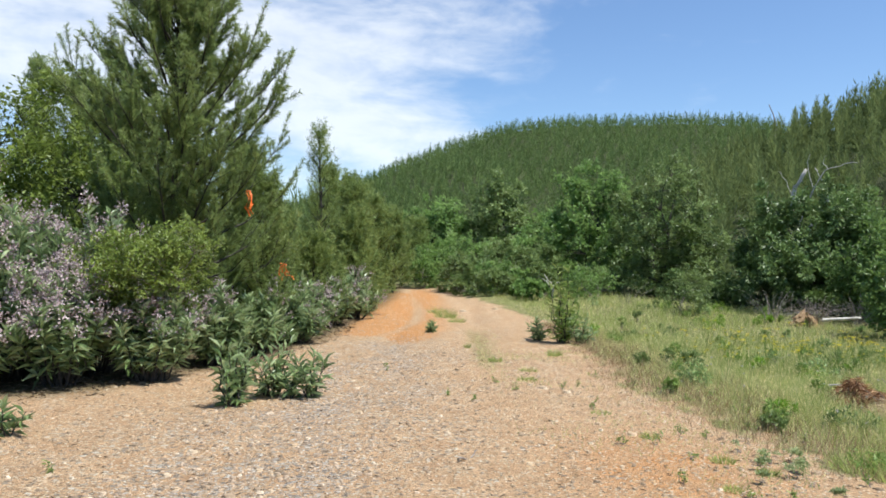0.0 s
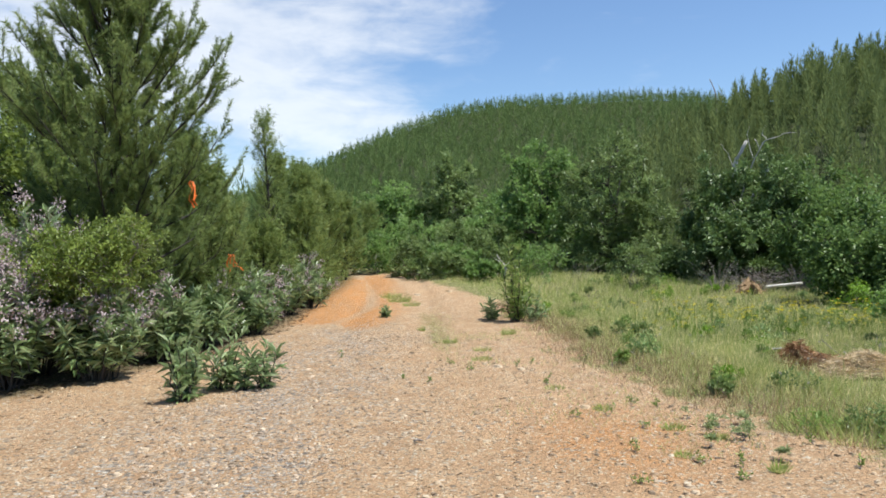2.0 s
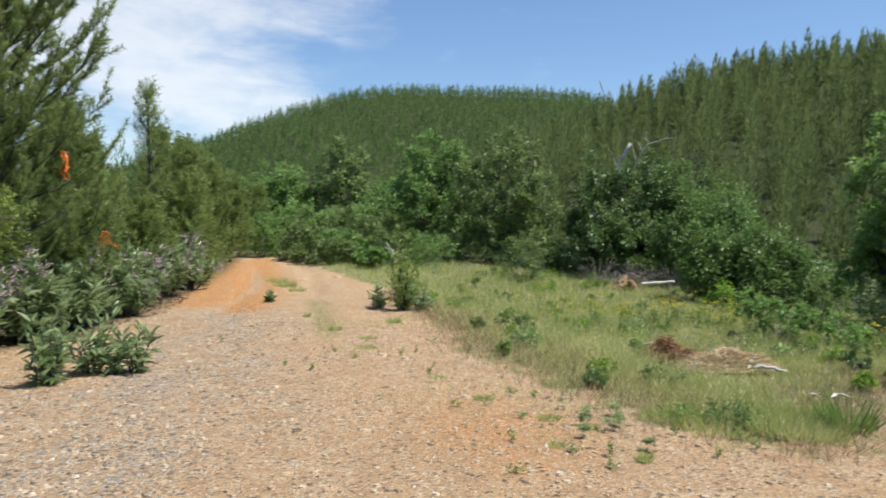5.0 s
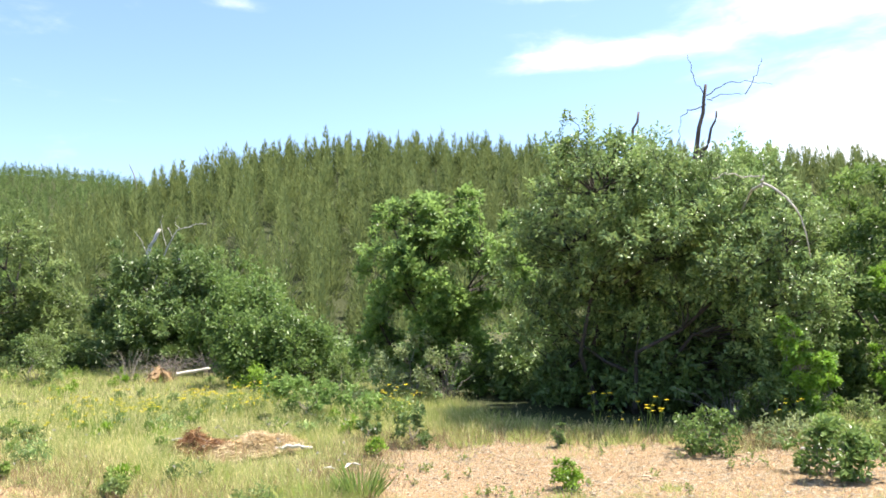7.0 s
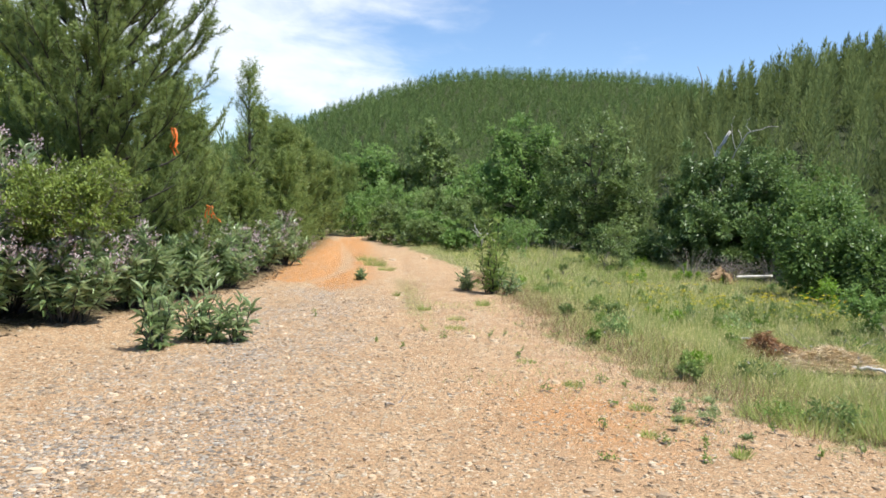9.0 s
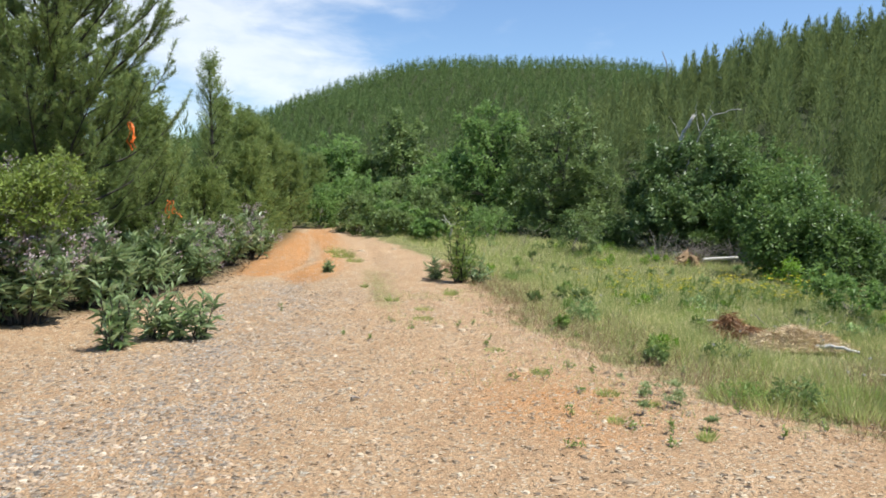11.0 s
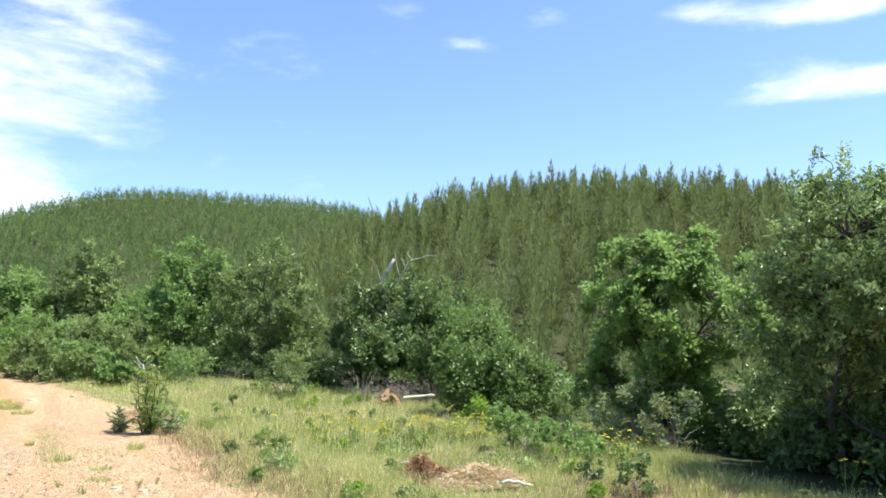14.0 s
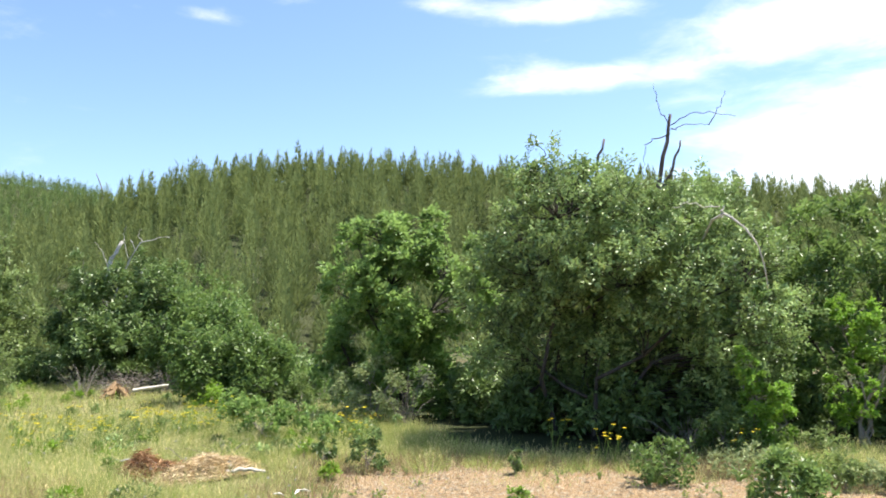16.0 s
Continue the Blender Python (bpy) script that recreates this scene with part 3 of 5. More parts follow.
def pine(x, y, h, r, label, seed, needles=46, nlen=0.13, nwid=0.009, low=0.06, gap=0.36, bushy=1.0, rise=0.0, taper=0.72, single=False, mat=None, widest=9.0):
    """A young pine: trunk, whorls of upswept branches, brush-like shoots of needles."""
    rng = np.random.default_rng(seed)
    top = thing("pine_tree", x, y, label, "tree", "roadside pines")
    trunk = Soup()
    bend = rng.normal(0, 0.02 * h, 2)
    line = np.array([[bend[0] * t * t, bend[1] * t * t, h * t] for t in np.linspace(0, 1, 12)])
    trunk.tube(line, np.interp(np.linspace(0, 1, 12), (0, 1), ((0.009 if single else 0.014) * h + 0.012, 0.006)), 7)
    part("trunk", trunk, M_BARK, top)
    wood, s0, s1, glow, owner, limbs = Soup(), [], [], [], [], []
    zc = low * h
    while zc < 0.985 * h:
        f = zc / h
        count = rng.integers(4, 7)
        a0 = rng.uniform(0, 6.28)
        for b in range(count):
            a = a0 + 6.28 * b / count + rng.normal(0, 0.25)
            reach = min(r * (1 - f) ** taper, widest) * rng.uniform(0.64, 1.1) + 0.10
            pitch = np.interp(f, (0, 0.5, 1), (0.0, 0.38, 0.95)) + rng.normal(0, 0.12) + rise
            out = np.array([math.cos(a), math.sin(a), 0])
            base = np.array([bend[0] * f * f, bend[1] * f * f, zc])
            k = base + out * reach * 0.55 * math.cos(pitch) + np.array([0, 0, reach * 0.55 * math.sin(pitch)])
            tip = k + out * reach * 0.36 + np.array([0, 0, reach * (0.32 + 0.25 * f)]) + rng.normal(0, 0.07 * reach, 3)
            ln = spline([base, k, tip], rng, 0.012 * reach, 6)
            if single:
                own = Soup()
                own.tube(ln, np.linspace(0.014 + 0.008 * reach, 0.004, 6), 5)
                limbs.append(part("branch", own, M_BARK, top))
            else:
                wood.tube(ln, np.linspace(0.012 + 0.008 * reach, 0.004, 6), 4)
            shoots = max(5, int(bushy * (4 + reach * 9.0)))
            for q in range(shoots):
                u = 1 - 0.9 * (q / shoots) ** 0.95
                p = np.array([np.interp(u, np.linspace(0, 1, 6), ln[:, c]) for c in range(3)])
                turn = 0 if q == 0 else rng.normal(0, 0.95)
                way = np.array([math.cos(a + turn), math.sin(a + turn), rng.uniform(0.35, 1.7) + 0.6 * f])
                way /= np.linalg.norm(way)
                ls = rng.uniform(0.22, 0.56) * (0.6 + 0.45 * min(1.0, reach))
                if q == 0 or rng.random() < 0.12:
                    ls, way = ls * 1.25, unit(way * [0.5, 0.5, 1.0])
                e = p + way * ls
                if single:
                    wood.tube(np.array([p, e]), (0.006, 0.003), 3)
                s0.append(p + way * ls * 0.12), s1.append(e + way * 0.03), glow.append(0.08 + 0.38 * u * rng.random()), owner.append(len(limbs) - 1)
        zc += gap * rng.uniform(0.75, 1.2) * (1 - 0.35 * f)
    part("branchwork", wood, M_BARK, top)
    s0, s1, glow = np.array(s0), np.array(s1), np.array(glow)
    m = len(s0)
    who = np.repeat(np.arange(m), needles)
    t = rng.random(len(who)) ** 0.8
    axis = unit(s1 - s0)[who]
    side = rand_dirs(rng, len(who))
    way = unit(axis * rng.uniform(0.35, 1.0, len(who))[:, None] + unit(np.cross(axis, side)) * 0.85)
    foot = s0[who] + (s1 - s0)[who] * t[:, None]
    length = nlen * rng.uniform(0.6, 1.1, len(who))
    # outer shoots and tips are tinted lighter, sunlight painted into the needles
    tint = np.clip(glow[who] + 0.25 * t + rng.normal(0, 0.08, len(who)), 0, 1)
    owner = np.array(owner)[who]
    for k, (name, holder) in enumerate([("needles", limb) for limb in limbs] or [("crown", top)]):
        mine = owner == k if limbs else np.ones(len(who), bool)
        crown = Soup()
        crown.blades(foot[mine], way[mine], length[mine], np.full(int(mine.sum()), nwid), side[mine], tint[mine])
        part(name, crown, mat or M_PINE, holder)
    return top


def broadleaf(name, category, x, y, lumps, label, mat, seed, leaves, size, clumps=60, stems=5, aspect=0.55, bark=None, group="", droop=0.0, clump=0.2, twigs=True, gaps=-0.7, spread=0.0):
    """A bushy tree or shrub. lumps: (dx, dy, centre height, radius across, radius up), whose union is the crown."""
    rng = np.random.default_rng(seed)
    top = thing(name, x, y, label, category, group)
    share = np.array([l[3] ** 2 * l[4] for l in lumps]) ** 0.6
    tries = clumps * 7
    pick = rng.choice(len(lumps), tries, p=share / share.sum())
    L = np.array(lumps, float)[pick]
    way = rand_dirs(rng, tries)
    rad = rng.uniform(0.25, 1.0, tries) ** 0.35 * (1 + 0.2 * np.sin(5 * way[:, 0] + seed) * np.sin(4 * way[:, 2] + 1)) * rng.normal(1.0, 0.07, tries)
    c = L[:, :3] + way * rad[:, None] * L[:, [3, 3, 4]] * 0.88
    deep = np.full(tries, 9.0)
    for k, l in enumerate(lumps):
        gap = np.linalg.norm((c - np.array(l[:3])) / np.array([l[3], l[3], l[4]]), axis=1)
        deep = np.where(pick == k, deep, np.minimum(deep, gap))
    k = 3.2 / max(0.4, lumps[0][3])
    hollow = np.sin(k * c[:, 0] + seed) * np.sin(k * c[:, 1] + 2.1 * seed) + np.sin(1.3 * k * c[:, 2] + 0.7 * seed) * np.sin(0.9 * k * (c[:, 0] - c[:, 1]) + 1.0)
    fit_ones = np.flatnonzero((deep > 0.62) & (c[:, 2] > 0.03) & (hollow > gaps))[:clumps]
    c, L, clumps = c[fit_ones], L[fit_ones], len(fit_ones)
    c[:, 2] = np.maximum(c[:, 2], 0.06 + 0.3 * L[:, 4] * rng.random(clumps) * 0.3)
    rc = L[:, 3] * clump * rng.uniform(0.7, 1.35, clumps)
    outward = unit((c - L[:, :3]) / L[:, [3, 3, 4]] + 1e-6)
    wood = Soup()
    reach = max(l[2] + l[4] for l in lumps)
    feet = rng.normal(0, 0.05 * lumps[0][3] + 0.01, (stems, 3)) * [1, 1, 0]
    feet += rng.uniform(-spread, spread, (stems, 3)) * [1, 1, 0]
    thick = 0.009 * reach + 0.004
    main = []
    for f in feet:
        l = lumps[rng.integers(len(lumps))]
        e = np.array([l[0], l[1], l[2]]) + rng.normal(0, 0.35, 3) * [l[3], l[3], l[4] * 0.4]
        ln = spline([f, f * 1.6 + [0, 0, 0.35 * e[2]], e], rng, 0.02 * reach, 7)
        own = Soup()
        own.tube(ln, np.linspace(thick, thick * 0.35, 7), 6)
        part("trunk" if category == "tree" else "stem", own, bark or M_BARK, top)
        main.append(ln)
    joints = np.concatenate(main)
    if twigs:
        for p in c:
            low_ones = joints[joints[:, 2] < p[2] + 0.02]
            j = (low_ones if len(low_ones) else joints)[np.argmin(np.linalg.norm((low_ones if len(low_ones) else joints) - p, axis=1))]
            wood.tube(spline([j, 0.5 * (j + p) + rng.normal(0, 0.04 * reach, 3), p], None, 0, 4), (thick * 0.26, thick * 0.2, thick * 0.14, thick * 0.08), 3)
    # each clump is a handful of leafy sprays that reach outwards and up; a few overshoot the outline
    per = 7
    spray = np.repeat(np.arange(clumps), per)
    ns = len(spray)
    aim = unit(0.75 * outward[spray] + 0.95 * rand_dirs(rng, ns) + np.array([0, 0, 0.3 - droop]))
    root = c[spray] + rand_dirs(rng, ns) * (0.3 * rc[spray])[:, None]
    span = rc[spray] * rng.uniform(0.6, 1.35, ns)
    leader = (rng.random(ns) < 0.03) & (outward[spray][:, 2] > 0.2)
    aim = np.where(leader[:, None], unit(aim * [0.4, 0.4, 1.0] + np.array([0, 0, 0.8])), aim)
    span = np.where(leader, span * 1.35, span)
    root[:, 2] = np.maximum(root[:, 2], 0.04)
    tipz = root + aim * span[:, None]
    tipz[:, 2] = np.maximum(tipz[:, 2], 0.04)
    if twigs:
        wood.sticks(root[::2], tipz[::2], thick * 0.09 + 0.001)
    if wood.v:
        part("branchwork", wood, bark or M_BARK, top)
    n = np.maximum(2, np.round(leaves * rc[spray] * span / (rc[spray] * span).sum()).astype(int))
    who = np.repeat(np.arange(ns), n)
    m = len(who)
    t = rng.random(m) ** 0.75
    ax = unit(tipz - root)[who]
    ring = unit(np.cross(ax, rand_dirs(rng, m)))
    pos = root[who] + (tipz - root)[who] * t[:, None] + ring * (0.2 * np.where(leader, 0.35, 1.0)[who] * span[who] * rng.random(m))[:, None]
    pos[:, 2] = np.maximum(pos[:, 2], 0.03)
    lead = unit(0.65 * ax + 0.9 * ring + 0.35 * rand_dirs(rng, m) + np.array([0, 0, 0.05 - droop]))
    face = unit(np.array([0, 0, 0.6]) + 0.55 * rand_dirs(rng, m) + 0.6 * outward[spray[who]])
    ln = size * rng.uniform(0.6, 1.25, m)
    own = rng.normal(0, 0.16, clumps)[spray] + rng.normal(0, 0.08, ns)
    # inner leaves are tinted darker, the crown's inside shade put into leaf colour
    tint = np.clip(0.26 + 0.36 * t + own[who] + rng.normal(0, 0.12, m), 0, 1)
    crown = Soup()
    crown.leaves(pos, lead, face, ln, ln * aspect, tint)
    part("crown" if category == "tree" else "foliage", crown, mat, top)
    return top


def santa(x, y, h, w, label, seed, stems=26, bloom=0.0, leaf=0.13, per=26, name="flowering_shrub", lift=0.0, mat=None):
    """A shrub of upright leafy stems with long narrow leaves and, if in bloom, pale lilac clusters on top."""
    rng = np.random.default_rng(seed)
    top = thing(name, x, y, label, "shrub", "long-leaved shrubs")
    fol, flo = Soup(), Soup()
    for k in range(stems):
        a, q = rng.uniform(0, 6.28), math.sqrt(rng.random())
        out = np.array([math.cos(a), math.sin(a), 0])
        hh = h * (1 - 0.5 * q ** 2.2) * rng.uniform(0.78, 1.08)
        f = out * w * 0.16 * q
        e = out * w * 0.5 * q + np.array([0, 0, hh])
        ln = spline([f, f + 0.35 * (e - f) + [0, 0, 0.08 * hh], e], rng, 0.02 * h, 7)
        own = Soup()
        own.tube(ln, np.linspace(0.007 + 0.004 * h, 0.003, 7), 4)
        part("stem", own, M_BARK, top)
        n = max(10, int(1.8 * per * (0.45 + 0.55 * hh / max(h, 0.01)) * (0.7 + 0.3 * h)))
        big = bloom > 0 or w > 1.3
        low = 0.24 if big else 0.04
        t = low + (1 - low) * rng.random(n) ** (0.65 if big else 0.9)
        p = np.stack([np.interp(t, np.linspace(0, 1, 7), ln[:, c]) for c in range(3)], -1)
        b = rng.uniform(0, 6.28, n)
        side = np.stack([np.cos(b), np.sin(b), rng.uniform(-0.5, 0.9, n) + lift + 1.0 * (t > 0.85)], -1)
        way = unit(side)
        ll = leaf * rng.uniform(0.6, 1.25, n) * (1.05 - 0.2 * t)
        # tint rises up the stem: shaded base and bright tops painted into leaf colour
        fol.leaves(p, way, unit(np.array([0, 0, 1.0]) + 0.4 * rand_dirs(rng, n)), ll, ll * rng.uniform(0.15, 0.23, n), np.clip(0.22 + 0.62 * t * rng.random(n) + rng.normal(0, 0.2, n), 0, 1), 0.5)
        if rng.random() < bloom:
            for q2 in range(rng.integers(4, 8)):
                m = rng.integers(14, 26)
                core = e + rng.normal(0, 0.075, 3) + [0, 0, 0.03 * q2 - 0.03]
                pp = core + rng.normal(0, 1, (m, 3)) * [0.03, 0.03, 0.035]
                ww = unit(rand_dirs(rng, m) + [0, 0, 0.6])
                flo.leaves(pp, ww, rand_dirs(rng, m), rng.uniform(0.022, 0.042, m), rng.uniform(0.016, 0.028, m), rng.random(m))
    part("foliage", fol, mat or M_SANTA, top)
    if flo.v:
        part("blossom", flo, M_LILAC, top, "pale lilac flower clusters")
    return top


# ---- pines along the track ----
pine(-4.2, 11.5, 7.0, 4.2, "tall bushy green pine with orange flagging on its branches", 33, 118, 0.1, 0.0105, 0.03, 0.3, 1.3, 0.12, 1.6, True, widest=1.8)
pine(-2.97, 17.9, 4.2, 0.62, "slender young pine with a bare lower trunk", 22, 24, 0.13, 0.01, 0.2, 0.36, 0.5, 0.45, mat=M_PINE_YOUNG)
PINES = ((-3.35, 13.5, 2.5, 0.7), (-2.75, 15.4, 1.5, 0.6), (-4.2, 15.2, 3.3, 0.9), (-2.2, 17.8, 2.1, 0.7), (-2.5, 20.0, 2.9, 0.8), (-3.3, 21.5, 3.4, 0.9), (-2.2, 23.0, 2.7, 0.8), (-2.9, 25.5, 3.3, 0.95), (-1.9, 27.0, 2.5, 0.75), (-3.6, 28.0, 3.8, 1.0), (-2.3, 31.0, 3.0, 0.9), (-1.3, 33.5, 2.6, 0.9))
for i, (px, py, ph, pr) in enumerate(PINES):
    pine(px, py, ph, pr, "young green pine crowding the track's edge", 30 + i, 24, 0.14, 0.019, 0.05, 0.26, 1.2, 0.4, 0.55, mat=M_PINE_YOUNG)
for i, (px, py, ph, pr) in enumerate(((-11.6, 21.5, 6.1, 1.5), (-10.2, 21.0, 5.6, 1.5), (-8.6, 19.0, 5.0, 1.5), (-7.2, 17.0, 4.9, 1.4), (-13.5, 20.5, 5.6, 1.5))):
    pine(px, py, ph, pr, "young pine rising behind the thicket", 50 + i, 20, 0.16, 0.02, 0.1, 0.4, 1.0, 0.2)


def tape(x, y, z, seed, drop):
    rng = np.random.default_rng(seed)
    s = Soup()
    for k in range(4):
        n = 9
        t = np.linspace(0, 1, n)
        ph = rng.uniform(0, 6)
        mid = np.stack([0.03 * np.sin(7 * t + ph) + rng.normal(0, 0.07) * t, 0.03 * np.cos(6 * t + ph), -drop * rng.uniform(0.5, 1.0) * t + 0.03 * np.sin(9 * t)], -1)
        across = np.stack([np.cos(4 * t + ph), np.sin(4 * t + ph), 0 * t], -1) * 0.008
        v = np.concatenate([mid - across, mid + across])
        i = np.arange(n - 1)
        s.put(v, 0.5, quads=np.stack([i, i + 1, i + 1 + n, i + n], -1))
    ob = part("flagging_tape", s, M_TAPE, None)
    ob.location = (x, y, z)
    mod = ob.modifiers.new("thickness", "SOLIDIFY")
    mod.thickness = 0.0015
    tagged(ob, "orange plastic flagging tape tied to a pine branch", "tape", "flagging tapes")


tape(-2.72, 10.05, 2.3, 1, 0.46)
tape(-2.3, 10.3, 1.33, 2, 0.26)

# ---- oaks ----
HERO = (
    (-0.45, 0.2, 3.78, 0.42, 0.45), (-0.42, 0.1, 3.5, 0.58, 0.5), (-0.45, 0.05, 3.38, 0.55, 0.5), (-0.45, 0.6, 3.2, 0.5, 0.5), (-0.5, 0.85, 2.75, 0.55, 0.55), (-0.65, -0.2, 3.1, 0.65, 0.6), (-1.0, 0.15, 2.55, 0.74, 0.62), (-0.1, -0.75, 2.92, 0.65, 0.54), (0.3, -1.35, 2.75, 0.68, 0.6),
    (0.75, -1.9, 2.4, 0.66, 0.66), (-0.75, -0.75, 2.35, 0.74, 0.6), (-0.38, -1.4, 2.1, 0.74, 0.6), (0.2, -1.95, 1.8, 0.66, 0.66), (-0.8, 0.95, 1.95, 0.6, 0.62), (-0.4, 1.3, 1.25, 0.55, 0.6), (0.9, -2.2, 1.7, 0.55, 0.66),
    (-0.1, 0.5, 1.55, 0.7, 0.6), (-0.45, 0.4, 1.95, 0.6, 0.5), (0.25, -0.45, 1.4, 0.72, 0.55), (0.6, -1.25, 1.3, 0.72, 0.6), (1.05, -2.0, 1.05, 0.6, 0.5), (0.35, -2.15, 2.1, 0.6, 0.6), (0.75, -2.2, 1.5, 0.55, 0.55),
    (1.5, 0.2, 0.5, 0.8, 0.5), (0.9, 1.3, 0.5, 0.7, 0.5), (1.8, -0.8, 0.5, 0.8, 0.5), (0.45, 0.3, 1.1, 0.6, 0.4), (0.8, -0.7, 1.0, 0.6, 0.4), (0.2, 0.8, 0.8, 0.6, 0.5), (0.8, -1.6, 0.75, 0.6, 0.5), (0.5, -0.3, 0.65, 0.6, 0.45), (0.55, 0.4, 0.55, 0.6, 0.45), (1.2, -0.3, 2.5, 1.5, 1.0))
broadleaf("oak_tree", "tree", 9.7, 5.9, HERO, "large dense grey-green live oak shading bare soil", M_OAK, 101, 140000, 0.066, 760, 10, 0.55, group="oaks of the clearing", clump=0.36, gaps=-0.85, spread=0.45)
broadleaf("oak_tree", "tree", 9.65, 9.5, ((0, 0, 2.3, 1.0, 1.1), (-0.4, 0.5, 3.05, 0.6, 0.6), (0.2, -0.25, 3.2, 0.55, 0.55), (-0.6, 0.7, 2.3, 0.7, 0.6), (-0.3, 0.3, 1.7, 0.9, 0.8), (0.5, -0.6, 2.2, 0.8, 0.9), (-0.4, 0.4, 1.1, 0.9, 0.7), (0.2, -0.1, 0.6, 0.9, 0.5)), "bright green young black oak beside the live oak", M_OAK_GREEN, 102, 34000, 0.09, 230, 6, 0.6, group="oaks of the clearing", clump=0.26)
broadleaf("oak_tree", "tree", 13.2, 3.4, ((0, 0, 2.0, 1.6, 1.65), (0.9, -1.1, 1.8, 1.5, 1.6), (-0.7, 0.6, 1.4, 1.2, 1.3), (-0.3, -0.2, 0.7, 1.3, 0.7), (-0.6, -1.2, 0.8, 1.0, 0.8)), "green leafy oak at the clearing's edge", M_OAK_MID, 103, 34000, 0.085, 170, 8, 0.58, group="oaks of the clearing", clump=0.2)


def crown_lumps(w, h, seed, n=11, low=0.12):
    """An uneven crown of w metres half-width and h metres height, made of many overlapping boughs."""
    rng = np.random.default_rng(seed)
    lumps = [(0, 0, h * 0.5, w * 0.5, h * 0.3)]
    for k in range(n):
        f = low + (0.93 - low) * (k + rng.uniform(0.1, 0.9)) / n
        wide = w * (0.55 + 0.75 * math.sin(math.pi * min(1.0, 0.22 + 0.78 * f)) - 0.25 * f) * rng.uniform(0.5, 0.95)
        a = 2.4 * k + rng.uniform(-0.5, 0.5)
        r = w * rng.uniform(0.3, 0.46) * (1.1 - 0.45 * f)
        lumps.append((math.cos(a) * wide * 0.7, math.sin(a) * wide * 0.7, max(r * 0.6, f * h - 0.35 * r), r, r * rng.uniform(0.7, 1.0)))
    lumps.append((rng.uniform(-0.2, 0.2) * w, rng.uniform(-0.2, 0.2) * w, h - 0.3 * w, 0.28 * w, 0.3 * w))
    return tuple(lumps)


OAKS = (
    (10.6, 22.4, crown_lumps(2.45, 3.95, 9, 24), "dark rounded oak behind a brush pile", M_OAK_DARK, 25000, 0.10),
    (11.4, 18.6, ((0, 0, 1.15, 1.0, 1.1), (-0.8, 0.9, 1.45, 0.8, 1.15), (0.8, -0.8, 0.8, 0.8, 0.8), (0.3, -0.2, 0.5, 1.1, 0.5)), "mid-green bushy oak beside a brush pile", M_OAK_MID, 11000, 0.09),
    (10.4, 14.7, ((0, 0, 0.7, 0.8, 0.7), (-0.7, 1.2, 0.9, 0.75, 0.85), (0.55, -0.9, 0.5, 0.6, 0.5), (-0.3, 0.5, 1.3, 0.5, 0.5), (-1.0, 1.7, 1.25, 0.5, 0.6), (0.1, 0.3, 0.4, 0.9, 0.4)), "low green oak scrub at the meadow's edge", M_OAK_MID, 10000, 0.08),
    (7.9, 27.0, crown_lumps(2.6, 4.85, 2, 20), "olive-green oak at the meadow's edge", M_OLIVE, 14000, 0.10),
    (5.9, 31.5, crown_lumps(3.0, 5.3, 3, 22), "tall leafy green oak at the clearing's far side", M_OAK_GREEN, 16000, 0.125),
    (2.6, 36.5, crown_lumps(2.2, 5.3, 4, 18), "green oak beyond the end of the track", M_OLIVE, 10000, 0.13),
    (-0.6, 37.5, crown_lumps(2.6, 4.2, 5, 16), "rounded green oak beyond the end of the track", M_OAK_GREEN, 9000, 0.13),
    (13.6, 24.5, crown_lumps(2.4, 3.7, 6, 16), "green oak behind the meadow", M_OAK_MID, 9000, 0.11),
    (-7.6, 14.2, crown_lumps(3.0, 4.6, 8, 20), "sunlit green oak behind the flowering shrubs", M_LIME, 26000, 0.075),
    (15.5, 6.5, crown_lumps(2.4, 3.8, 7, 16), "green oak behind the live oak", M_OAK_GREEN, 9000, 0.10),
)
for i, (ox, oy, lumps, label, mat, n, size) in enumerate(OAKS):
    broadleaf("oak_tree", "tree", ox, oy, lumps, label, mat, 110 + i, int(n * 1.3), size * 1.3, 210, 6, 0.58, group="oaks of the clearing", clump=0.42)

